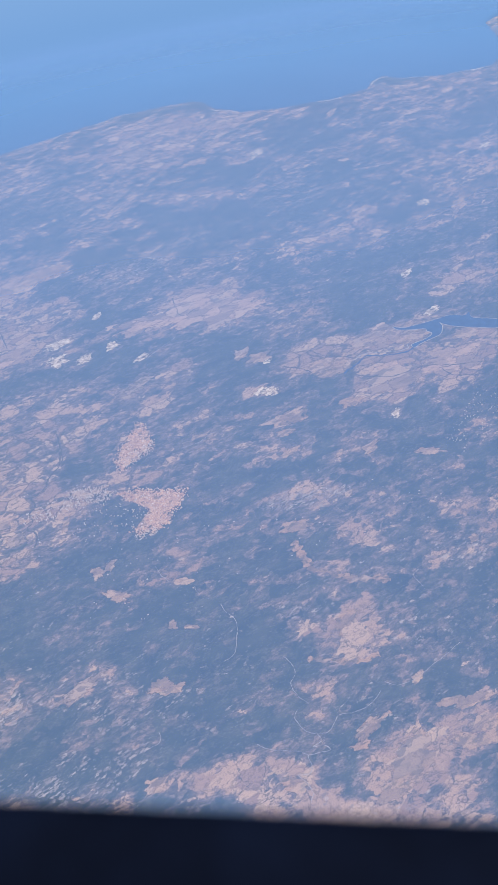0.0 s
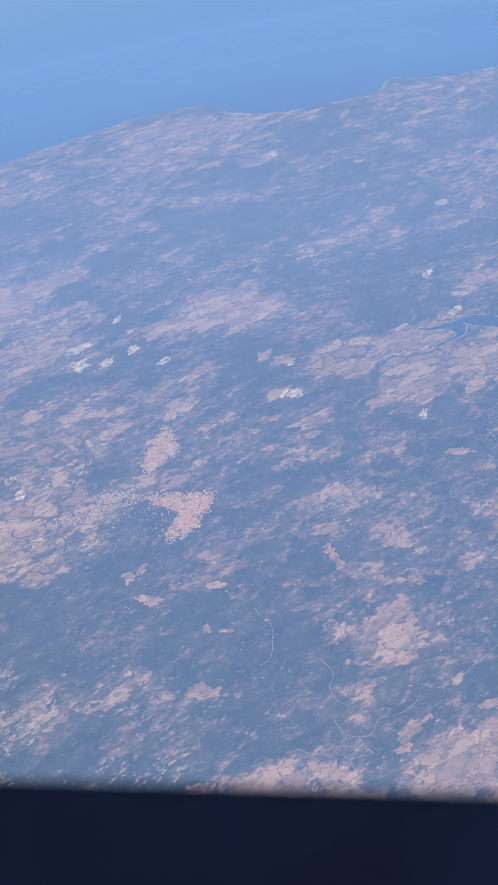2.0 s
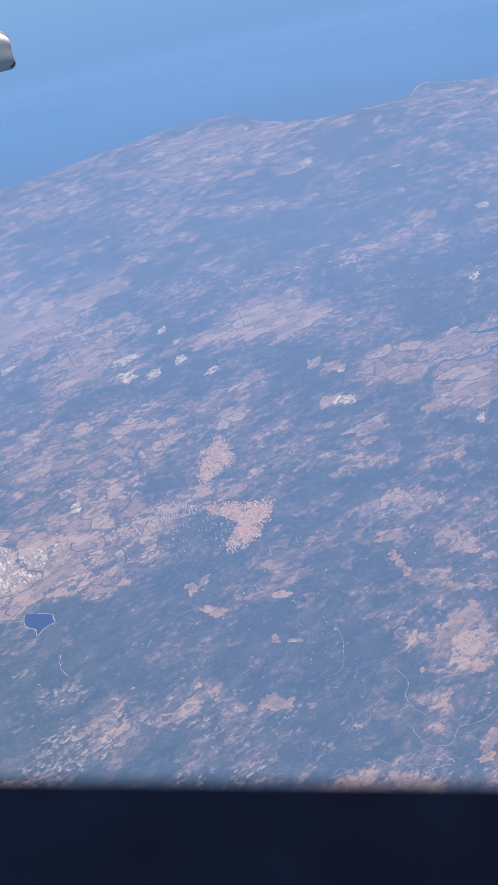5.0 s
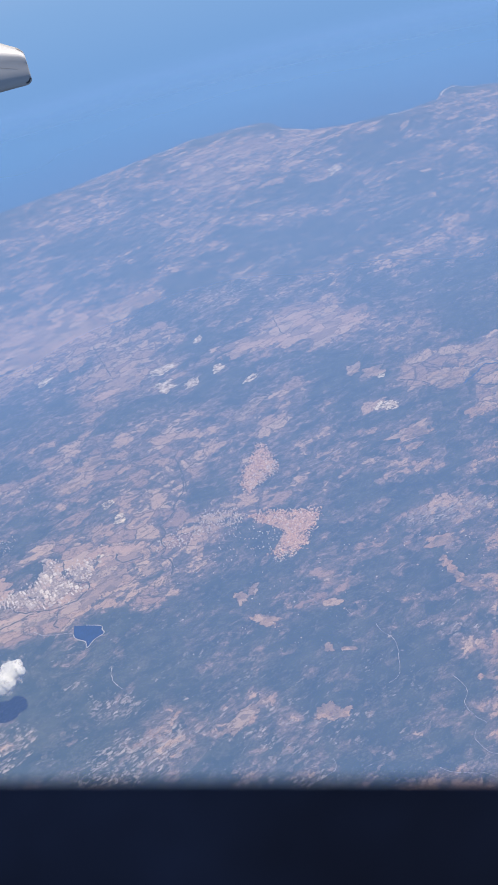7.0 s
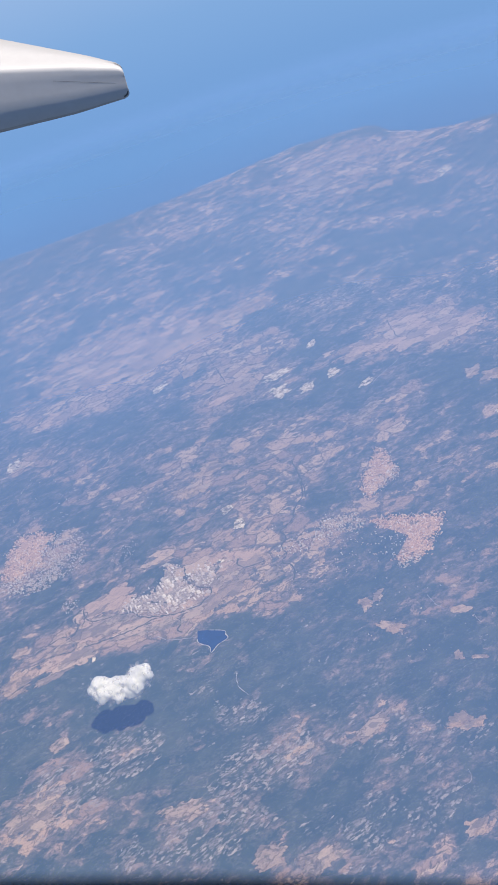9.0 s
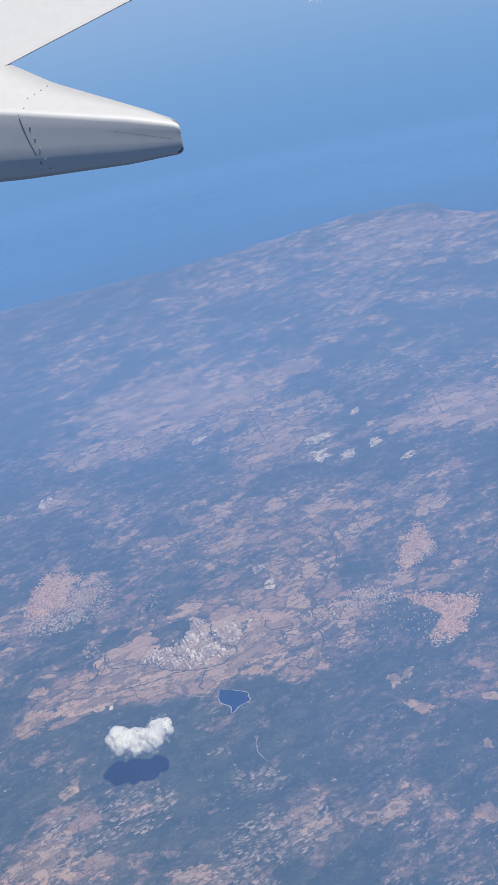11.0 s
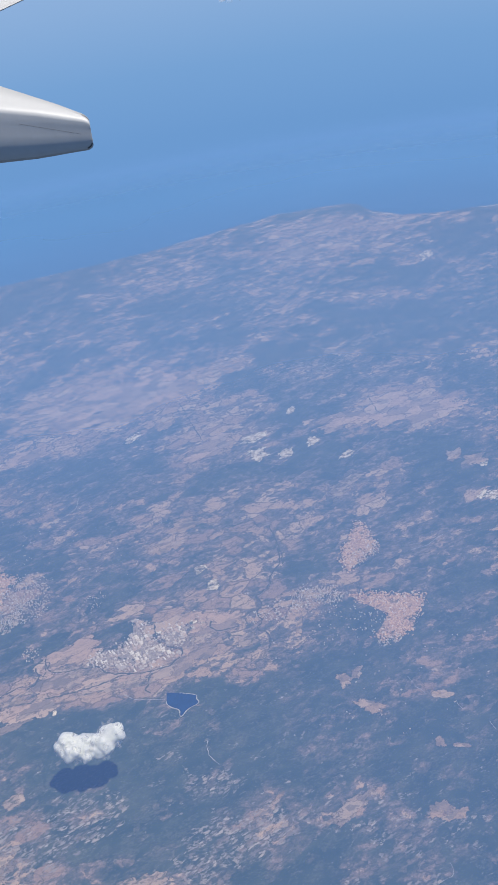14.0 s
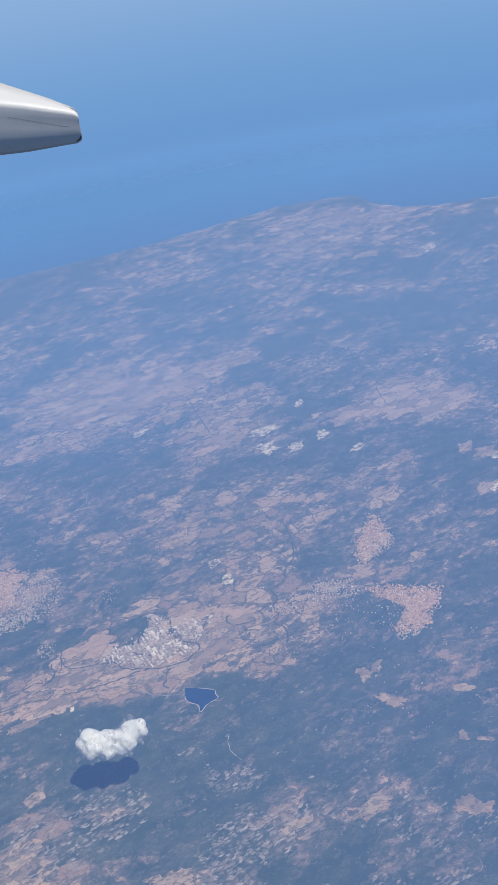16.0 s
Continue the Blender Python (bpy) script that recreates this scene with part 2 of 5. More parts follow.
M_LAND = land_material()
M_SEA = sea_material()
M_HAZE = haze_material()
M_TAN = ground_material("bare_soil", (0.54, 0.365, 0.215), (0.43, 0.290, 0.172), 0.35, lines=0.30, woods=0.6)
M_ORANGE = ground_material("reddish_soil", (0.54, 0.345, 0.195), (0.42, 0.270, 0.155), 0.5, lines=0.25)
M_PLAIN = ground_material("smooth_dry_plain", (0.62, 0.420, 0.275), (0.50, 0.335, 0.225), 0.07, lines=0.75, woods=0.30, torn_scale=0.16, line_scale=0.13, grit=0.35)
M_CHALK = ground_material("quarried_stone", (0.98, 0.82, 0.58), (0.40, 0.31, 0.21), 0.60, woods=0.9, tight=0.10, torn_scale=0.6)
M_STUBBLE = ground_material("dry_stubble", (0.46, 0.340, 0.230), (0.37, 0.270, 0.180), 0.12, lines=0.7)
M_SAND = ground_material("pale_sand", (0.62, 0.56, 0.47), (0.50, 0.44, 0.36), 1.0, woods=0.0)
M_STREETS = ground_material("dusty_town_streets", (0.68, 0.44, 0.27), (0.46, 0.29, 0.175), 0.9, woods=0.70, torn_scale=0.8)
M_YARDS = ground_material("grey_works_yards", (0.48, 0.39, 0.29), (0.31, 0.24, 0.18), 0.6, woods=0.2, torn_scale=0.8)
M_ROAD = plain_material("pale_dusty_road", (0.43, 0.38, 0.31), 0.9, 0.6)
M_BANK = ground_material("wooded_bank", (0.075, 0.090, 0.060), (0.110, 0.110, 0.070), 0.8)
M_LAKE = plain_material("deep_lake_water", (0.006, 0.032, 0.098), 0.25, 0.2, 0.2)
M_RESERVOIR = plain_material("still_reservoir_water", (0.040, 0.095, 0.165), 0.25, 0.2, 0.2)
M_TILE = roof_material("terracotta_roofs", (0.44, 0.245, 0.13), (0.86, 0.53, 0.30), (0.92, 0.64, 0.38), (0.62, 0.35, 0.19), (0.95, 0.80, 0.58))
M_SHED = roof_material("pale_shed_roofs", (0.34, 0.28, 0.22), (0.66, 0.55, 0.42), (0.84, 0.73, 0.57), (0.50, 0.39, 0.28), (0.60, 0.49, 0.37))
M_WHITE = roof_material("lime_washed_houses", (0.45, 0.36, 0.25), (0.84, 0.74, 0.57), (0.55, 0.38, 0.25), (0.66, 0.51, 0.35))
M_PAINT = plain_material("white_aircraft_paint", (0.47, 0.49, 0.525), 0.45, 0.02, 0.025, gloss=0.5)
# darker copy of the white paint: shade under the fairing, put into the colour
M_PAINT_SHADE = plain_material("paint_with_underside_shade", (0.40, 0.405, 0.415), 0.5, 0.02, 0.05, gloss=0.3)
M_SEAM = plain_material("dark_sealant", (0.16, 0.17, 0.19), 0.6, 0.5)
M_TIP = plain_material("black_rubber_tip", (0.03, 0.035, 0.05), 0.5, 0.5)
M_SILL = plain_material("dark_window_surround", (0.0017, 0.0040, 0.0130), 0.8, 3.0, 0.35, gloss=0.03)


# ---- helpers for meshes ----
def mesh_of(name, verts, faces, material, smooth=False):
    me = bpy.data.meshes.new(name)
    me.from_pydata([tuple(map(float, p)) for p in verts], [], faces)
    me.materials.append(material)
    if smooth:
        me.polygons.foreach_set("use_smooth", [True] * len(me.polygons))
    me.update()
    return me


def part(name, me, parent, label=""):
    ob = new(name, me)
    ob.parent = parent
    return tagged(ob, label)


def lattice(seed):
    r = np.random.RandomState(seed)
    return r.rand(256, 256)


LATTICES = [lattice(k) for k in range(5)]


def wave(x, y, scale, k=0):
    """Smooth value noise between 0 and 1."""
    u, w = np.asarray(x) * scale + 91.7 * k, np.asarray(y) * scale + 37.3 * k
    i, j = np.floor(u).astype(int), np.floor(w).astype(int)
    a, b = u - i, w - j
    a, b = a * a * (3 - 2 * a), b * b * (3 - 2 * b)
    g = LATTICES[k % 5]
    q = lambda m, n: g[(i + m) % 256, (j + n) % 256]
    return (q(0, 0) * (1 - a) + q(1, 0) * a) * (1 - b) + (q(0, 1) * (1 - a) + q(1, 1) * a) * b


def fractal(x, y, scale, k=0, octaves=4):
    total, amp, norm = 0.0, 1.0, 0.0
    for o in range(octaves):
        total, norm = total + amp * wave(x, y, scale * 2 ** o, k + o), norm + amp
        amp *= 0.55
    return total / norm


def relief(x, y):
    """Height of the country over the sea."""
    return 1.6 * fractal(x, y, 0.012, 1, 4) - 0.8


# ---- country: one sheet of land, the sea, and the haze over both ----
COAST = ((-5000, 560), (-700, 690), (-420, 735), (-294, 767), (-257, 776), (-223, 784), (-150, 808), (-57, 852), (-20, 856),
         (5, 856), (13, 848), (19, 829), (40, 806), (72, 797), (116, 797), (140, 806), (146, 822), (158, 832), (170, 816),
         (200, 806), (240, 808), (262, 842), (270, 930), (330, 985), (700, 930), (5000, 700))
OPEN = []


def coast_y(x):
    cx, cy = np.array(COAST, float).T
    return np.interp(x, cx, cy) + 5.0 * (fractal(x, x * 0 + 3.0, 0.06, 2, 4) - 0.5)


def open_land(x, y, ax, ay, bx, by, amount):
    """An area of cleared, dry land: its middle, its long and short half axes, and how open it is."""
    OPEN.append((x, y, ax, ay, bx, by, amount))


open_land(-21.3, 775.6, 56, -1.2, -4, -54.1, 0.74)
open_land(-121.2, 785.2, 30.3, 6.8, 3.3, -48, 0.42)
open_land(-135.9, 753.6, 20.9, 3.5, 1.9, -21.8, 0.55)
open_land(28.5, 802, 58.7, -22.5, -1.8, -20.2, 0.62)
open_land(181.1, 773.6, 52.4, -0.6, -9.4, -37.4, 0.5)
open_land(145.9, 731.5, 52.2, -4.6, -5.1, -23.1, 0.42)
open_land(96.4, 684.8, 49.6, 11.8, -3.7, -20.8, 0.42)
open_land(-7.3, 647, 31.2, -5.5, -1, -17.2, 0.55)
open_land(-55.9, 622.4, 18, -3.8, -0, -9.9, 0.55)
open_land(-63.4, 652.5, 34.4, 17.6, 0.3, -28.6, 0.36)
open_land(-103.1, 567.6, 19.3, 7.5, 1.5, -12.8, 0.95)
open_land(-10.9, 486.1, 38.8, -1.2, -1.7, -24.2, 0.85)
open_land(-102.5, 510.4, 27.7, 9.2, 1.3, -19.7, 0.6)
open_land(-103.2, 476.2, 26.4, 5.2, 1.5, -20.7, 0.62)
open_land(-38.9, 571.6, 27.8, 12.5, -0.7, -30.8, 0.34)
open_land(-52.6, 546.3, 26.8, 15.5, -0.1, -21.8, 0.36)
open_land(93.8, 574.2, 18.1, 4.7, -3.2, -15.8, 0.5)
open_land(131.1, 547.8, 24.5, 5.4, -3.3, -12.6, 0.42)
open_land(157, 593.9, 23.3, 7.7, -6.9, -24.7, 0.45)
open_land(49, 525.3, 12.4, -1.7, -0.8, -5.6, 0.55)
open_land(183.3, 648.1, 11.7, -0.9, -2.8, -9.6, 0.6)
open_land(37.9, 415.9, 27.5, 3.3, -2.5, -15.6, 0.72)
open_land(78.2, 428.4, 18.8, -1.5, -2.9, -12.8, 0.7)
open_land(81.1, 395, 38, 4.2, -3.4, -19.4, 0.82)
open_land(11.9, 399.6, 23.7, 1.6, -0.8, -7, 0.5)
open_land(111.3, 410.2, 11.5, 1.1, -5.5, -19.1, 0.7)
open_land(90.3, 337, 11.2, 4.7, -5.3, -10.4, 0.42)
open_land(22, 315.9, 19.7, -1.6, -1.4, -8.8, 0.47)
open_land(35.6, 294.4, 14, 1, -7.4, -11.5, 0.62)
open_land(52.8, 286.2, 10.5, 0.2, -2.1, -9, 0.35)
open_land(65.5, 271.5, 15.2, 1.9, -4.2, -15.2, 0.4)
open_land(19.1, 238.8, 13.4, -7.2, -2, -11.2, 0.72)
open_land(25.3, 256.8, 7.8, -4.8, -1.5, -7.9, 0.6)
open_land(36.1, 239.7, 17, -3.1, -2.4, -10.8, 0.42)
open_land(8.5, 256.2, 9.8, 0.2, -0.8, -5.3, 0.4)
open_land(-46.1, 259.3, 13.6, -3.5, -0.2, -6.7, 0.21)
open_land(-65.9, 263, 10.9, -6.8, 0.1, -6.2, 0.27)
open_land(-68.2, 241, 11.3, 6.3, 2.6, -6.2, 0.5)
open_land(-52.3, 229.2, 8.2, -1.9, -0.1, -7.6, 0.44)
open_land(-65.1, 227.6, 9.1, -3.3, 0.1, -5.7, 0.31)
open_land(-12.8, 191.6, 14, -5.8, -3.4, -8.3, 0.82)
open_land(-32.5, 194.5, 13.4, -0.3, -0.4, -6.7, 0.6)
open_land(26.1, 183.6, 15.1, 8, 1.8, -12.5, 0.88)
open_land(50.5, 195.2, 10.3, 3.5, -1.6, -8.2, 0.9)
open_land(10.1, 219.1, 11.5, -5, -0.7, -4.4, 0.62)
open_land(-56, 220.9, 12.4, -6.2, -0, -7.7, 0.22)
open_land(36.9, 172.8, 13.7, -6.5, -4.2, -9.8, 0.7)
open_land(5.7, 174, 23.2, -8.4, -1.5, -8.5, 0.8)
open_land(-171.4, 539.4, 57.1, 15, 14.6, -46.6, 0.82)
open_land(-115.9, 560.7, 23.4, 17.3, 2.3, -14.8, 0.95)
open_land(-240.7, 607.5, 25.3, 10, 5.5, -33.8, 0.5)
open_land(-114.7, 483.8, 21.5, 7.4, -0.1, -24.4, 0.68)
open_land(-199.8, 651.9, 15.1, 9.1, 1.9, -19.2, 0.5)
open_land(-172.7, 724.7, 29.3, 18.5, 4.2, -35, 0.55)
open_land(-210, 497.6, 37.4, -4.2, 2.4, -17, 0.68)
open_land(-93.4, 416.3, 36.1, 13.6, 1.5, -24.1, 0.58)
open_land(-50.4, 418.9, 22.2, 7.3, -1.9, -16.3, 0.5)
open_land(-105.9, 346.5, 27.1, 31.4, 8.2, -29.4, 0.7)
open_land(-123, 385.3, 18.3, 10.1, 7.6, -23.7, 0.55)
open_land(-141.9, 401.9, 24.1, -1, 0.5, -11.3, 0.5)
open_land(-115.6, 323.3, 22.7, 0.6, -2.3, -10.8, 0.85)
open_land(-153.9, 311.4, 38.2, 3.6, 5.5, -14.6, 0.85)
open_land(-125, 344.2, 21.2, -7.7, -4.6, -7.4, 0.75)
open_land(-184.9, 304, 17.4, 7, -0.5, -11.7, 0.75)
open_land(-164.1, 349, 24.5, 0.5, 1, -11.2, 0.32)
open_land(-169.6, 408.7, 19.2, 1.3, 1.3, -14, 0.35)
open_land(-193.1, 418.3, 22.8, -2.4, 1.9, -14.5, 0.33)
open_land(-221.4, 449.8, 18.9, -5.5, 2.8, -16.2, 0.5)
open_land(-100.4, 305.1, 10.7, -2, -0.2, -5.2, 0.62)
open_land(-175, 223.4, 23.1, 2.4, 5, -15.1, 0.41)
open_land(-138.3, 214.1, 15.9, 3.4, 1.6, -13.4, 0.39)
open_land(-166.5, 245.6, 6.2, -11.7, -7.3, 2.5, 0.33)
open_land(-152, 248.3, 6.9, -0.4, 0.3, -3.4, 0.39)
open_land(-152.2, 239.7, 9.5, 2.2, 0.3, -3.9, 0.25)
open_land(-168, 266.9, 10.3, 1.1, 2, -8.1, 0.26)
open_land(-92.4, 196.2, 10.7, 1.3, -3, -8.3, 0.41)
open_land(-105.4, 223.8, 19.6, 23.2, 10.3, -6.7, 0.28)
open_land(-110.1, 255.6, 7, 4.9, -3, -6.5, 0.32)
open_land(-99.1, 208.1, 10.4, 2.5, -0.4, -6.6, 0.3)
open_land(-118, 217.4, 10.6, 1.6, -0, -8, 0.3)
open_land(-61.6, 192.1, 8.7, -3.7, -3.5, -7.1, 0.44)
open_land(-46.6, 181.9, 7.3, -0.7, -0.9, -4, 0.53)
open_land(-184.1, 244.2, 11.7, 1.7, 3.2, -7.6, 0.22)
open_land(-129, 228.5, 12.8, 1.2, 0.2, -6.4, 0.19)
open_land(-80.8, 190.1, 11, -0.6, -0.7, -6.8, 0.31)
open_land(-28.6, 426.7, 9.8, 4.5, -0.5, -10.2, 0.6)
open_land(-13.6, 408.5, 8.1, 2.2, -0.5, -6.3, 0.5)
open_land(-40.2, 402.9, 16, 4.3, -0.3, -9.4, 0.55)
open_land(-63.8, 403.6, 15.8, 4.3, 0.1, -9.5, 0.6)
open_land(-79.3, 397, 12.9, 5.1, 0.6, -13.8, 0.6)
open_land(-102.1, 390.8, 14.9, 8.9, 4.3, -22.9, 0.65)
open_land(-96.2, 347.5, 16.5, 2.8, 4.3, -26.7, 0.65)
open_land(-58.5, 390.2, 7.8, 6.7, -2.3, -29.7, 0.42)
open_land(-7.9, 382.5, 6.6, 2.4, -0.4, -4.4, 0.5)
open_land(-22.7, 387.5, 10.5, 3.5, -1.6, -6.3, 0.45)
open_land(-39.2, 351.8, 7.2, 1.8, -0.2, -5.9, 0.5)
open_land(-10.2, 329.3, 7.2, 3.5, -0.7, -7.2, 0.42)
open_land(-16.9, 302.8, 6.6, 1.5, -0.3, -3.9, 0.5)
open_land(-97.6, 308.9, 8.7, 0.9, 0.7, -8.3, 0.65)
open_land(72.1, 378.6, 16.1, 4, -1.5, -6.5, 0.5)
open_land(90.5, 372.1, 13.8, 4.7, -1.7, -6.4, 0.5)
open_land(52.4, 380.7, 15, -0.5, -1, -5.3, 0.5)
open_land(1.8, 314.7, 9.2, 2.6, -0.6, -5.1, 0.45)
open_land(70.3, 304.9, 6.9, 1.5, -1.3, -4.9, 0.42)
open_land(119.3, 702, 28.4, 2.3, -3.3, -16.3, 0.42)
open_land(146.1, 619.6, 30.3, 4.8, -4.5, -17.8, 0.4)
open_land(44.2, 641.4, 18.6, 0.8, -1.7, -14.2, 0.42)
open_land(62.7, 571.5, 27.1, 0.2, -1.3, -7.9, 0.38)
open_land(139.4, 507.9, 10.2, 3, -2.3, -8, 0.4)
open_land(-99.2, 692.4, 23.5, 4.3, 1.1, -21.1, 0.36)
open_land(29.1, 715.9, 10.5, 3.9, -1.3, -13.5, 0.5)
open_land(112.7, 583, 10.6, 1.2, -1.8, -8.2, 0.45)
open_land(-111.4, 256.1, 7.3, 3.8, -0.7, -5.7, 0.33)
open_land(-170.1, 243.1, 10, 5.4, 1.7, -8.7, 0.2)
open_land(-176.7, 257.6, 5.4, 1.2, 0.4, -1.9, 0.33)
open_land(-154.4, 224.6, 9.6, 4.9, 1, -5.9, 0.25)
open_land(-64.1, 238.6, 7.2, 3.4, -2.2, -5, 0.34)
open_land(-67.6, 218.7, 10, 2.7, -0.3, -3.8, 0.26)
open_land(-100.3, 234.6, 8.7, 5.3, 0, -6.2, 0.28)
open_land(-34.9, 247.2, 6.1, -0.7, -0.5, -3.2, 0.5)

open_land(-190, 366, 15, 3, 3, -15, 0.6)
open_land(-66, 345, 22, 4, 0, -11, 0.62)
open_land(-90, 338, 18, 5, 0, -10, 0.7)
open_land(-152, 346, 16, 5, 2, -9, 0.52)


STONY = []


def stony_land(x, y, ax, ay, bx, by, amount):
    """A ridge or slope where bare rock shows: its middle, its half axes, and how stony it is."""
    STONY.append((x, y, ax, ay, bx, by, amount))


stony_land(-42.5, 560.6, 28.7, 15.3, -0.4, -15.2, 0.7)
stony_land(-71.4, 672.4, 29.0, 6.0, 0.2, -22.1, 0.6)
stony_land(18.2, 557.1, 13.5, 1.9, -1.0, -9.1, 0.5)
stony_land(108.2, 588.9, 30.0, -4.2, -4.6, -20.4, 0.45)
stony_land(19.8, 316.5, 20.1, 0.4, -1.0, -6.1, 0.95)
stony_land(67.1, 272.4, 10.1, 0.2, -2.4, -8.4, 0.7)
stony_land(43.7, 238.0, 13.5, -4.8, -2.5, -9.5, 0.5)
stony_land(6.4, 257.5, 11.4, -1.7, -0.8, -5.3, 0.6)
stony_land(-67.3, 238.8, 18.9, 5.3, 0.1, -7.2, 0.5)
stony_land(-102.9, 232.6, 19.0, 4.2, -0.5, -9.9, 0.95)
stony_land(-152.9, 243.7, 13.7, 6.5, 0.9, -10.6, 0.95)
stony_land(-54.6, 231.9, 21.3, -1.5, -2.2, -11.7, 0.58)
stony_land(-109.5, 255.3, 10.8, 0.4, -0.2, -5.7, 0.8)
stony_land(-74.1, 265.9, 17.4, -5.6, -0.9, -7.2, 0.4)
stony_land(-33.1, 561.7, 33.5, 25.1, -2.4, -18.5, 0.7)
stony_land(-70.0, 665.5, 26.8, 4.8, -1.3, -19.7, 0.6)
stony_land(-7.9, 536.7, 21.1, 11.7, -1.4, -8.3, 0.5)
stony_land(-169.2, 237.8, 16.8, 5.0, 1.8, -13.4, 0.8)
stony_land(-125.0, 210.9, 20.8, 1.2, 0.2, -9.6, 0.8)
stony_land(-66.5, 203.5, 19.6, 1.2, -1.6, -10.7, 0.7)


def local(x, y, area):
    """Where x, y lie in an area's own axes: 0 in its middle, 1 on its rim."""
    cx, cy, ax, ay, bx, by = area[:6]
    det = ax * by - ay * bx
    dx, dy = x - cx, y - cy
    return (dx * by - dy * bx) / det, (dy * ax - dx * ay) / det


def openness_at(x, y):
    heath = np.clip((x + 85) / 60, 0, 1)
    total = 0.03 + (0.23 * heath - 0.18) * np.clip((330 - y) / 90, 0, 1) + 0.50 * np.clip((y - 160) / 190, 0.45, 1) * np.clip((fractal(x, y, 0.024, 3, 4) - 0.30) / 0.5, 0, 1) ** 1.3 + 0.06 * np.clip((y - 350) / 300, 0, 1)
    bend = 1.1 * (fractal(x, y, 0.05, 0, 5) - 0.5)
    for area in OPEN:
        u, w = local(x, y, area)
        d = np.sqrt(u * u + w * w) + bend
        k = np.clip((1.25 - d) / 0.55, 0, 1)
        total = np.maximum(total, total * (1 - k) + (area[6] * 0.88) * k)
    return total


def stony_at(x, y):
    total = 0.10 + 0.16 * np.clip((330 - y) / 60, 0, 1)
    bend = 0.9 * (fractal(x, y, 0.07, 2, 5) - 0.5)
    for area in STONY:
        u, w = local(x, y, area)
        k = np.clip((1.3 - np.sqrt(u * u + w * w) - bend) / 0.6, 0, 1)
        total = np.maximum(total, total * (1 - k) + area[6] * 0.8 * k)
    return total


def height_at(x, y):
    inland = np.clip((coast_y(x) - y) / 14.0, -1, 1)
    return np.where(inland > 0, 0.3 + relief(x, y) * np.clip(inland, 0, 1) ** 0.5 + 0.5 * inland, 0.3 + 4.0 * inland)


GRID_Z = height_at(*np.meshgrid(np.arange(-420, 321, 2.0), np.arange(130, 1011, 2.0)))


def ground_sheet():
    def axis(lo, a, b, hi, step):
        fine = np.arange(a, b + 0.1, step)
        out = lambda s, e: np.array([s + (e - s) * (k / 14.0) ** 2 for k in range(1, 15)])
        return np.concatenate([out(a, lo)[::-1], fine, out(b, hi)])
    xs, ys = axis(-4500, -420, 320, 4500, 2.0), axis(-3500, 130, 1010, 1010, 2.0)[:-14]
    X, Y = np.meshgrid(xs, ys)
    Z = height_at(X, Y)
    n, m = X.shape
    i = np.arange(n * m).reshape(n, m)
    quads = np.stack([i[:-1, :-1], i[:-1, 1:], i[1:, 1:], i[1:, :-1]], -1).reshape(-1, 4)
    wet = (Y > coast_y(X) + 18).reshape(-1)
    quads = quads[~wet[quads].all(1)]
    me = bpy.data.meshes.new("ground")
    me.from_pydata(np.stack([X, Y, Z], -1).reshape(-1, 3).tolist(), [], quads.tolist())
    me.polygons.foreach_set("use_smooth", [True] * len(me.polygons))
    at = me.attributes.new("openness", "FLOAT", "POINT")
    at.data.foreach_set("value", openness_at(X, Y).reshape(-1).astype(np.float32))
    rock = me.attributes.new("stony", "FLOAT", "POINT")
    rock.data.foreach_set("value", stony_at(X, Y).reshape(-1).astype(np.float32))
    me.materials.append(M_LAND)
    return tagged(new("ground", me), "dry summer country of dark woods and tan fields", "ground", kind="structure")


ground_sheet()


def ground_z(x, y):
    """Height of the land sheet at one place."""
    i, j = (x + 420) / 2.0, (y - 130) / 2.0
    a, b = int(i // 1), int(j // 1)
    if not (0 <= a < 370 and 0 <= b < 439):
        return float(height_at(np.array(x), np.array(y)))
    u, w = i - a, j - b
    g = GRID_Z
    return float((g[b, a] * (1 - u) + g[b, a + 1] * u) * (1 - w) + (g[b + 1, a] * (1 - u) + g[b + 1, a + 1] * u) * w)


def round_sheet(name, height, material, r_end, label, category):
    """A sheet round the eye that falls away beyond a kilometre, as the round earth does."""
    rings = [0, 100, 200, 300, 400, 500, 600, 700, 800, 900, 1000, 1080, 1160, 1240, 1320, 1500, 1800, 2200, 2800, 3600, 4900]
    rings = [r for r in rings if r <= r_end]
    n = 72
    verts, faces = [(0, 0, height)], []
    for r in rings[1:]:
        z = height - 1.2e-4 * max(0, r - 1000) ** 2
        verts += [(r * math.cos(2 * math.pi * k / n), r * math.sin(2 * math.pi * k / n), z) for k in range(n)]
    for k in range(n):
        faces.append((0, 1 + k, 1 + (k + 1) % n))
    for q in range(len(rings) - 2):
        a, b = 1 + q * n, 1 + (q + 1) * n
        for k in range(n):
            faces.append((a + k, b + k, b + (k + 1) % n, a + (k + 1) % n))
    return tagged(new(name, mesh_of(name, verts, faces, material, True)), label, category, kind="structure")


round_sheet("water", -0.4, M_SEA, 1240, "calm blue open sea beyond the coast", "sea")
round_sheet("backdrop", 46.0, M_HAZE, 1000, "see-through blue sheet that stands in for haze over the land", "haze")


# ---- fields ----
def with_rim(me, values):
    """How near each corner of a sheet lies to its rim."""
    at = me.attributes.new("rim", "FLOAT", "POINT")
    at.data.foreach_set("value", values)
    return me


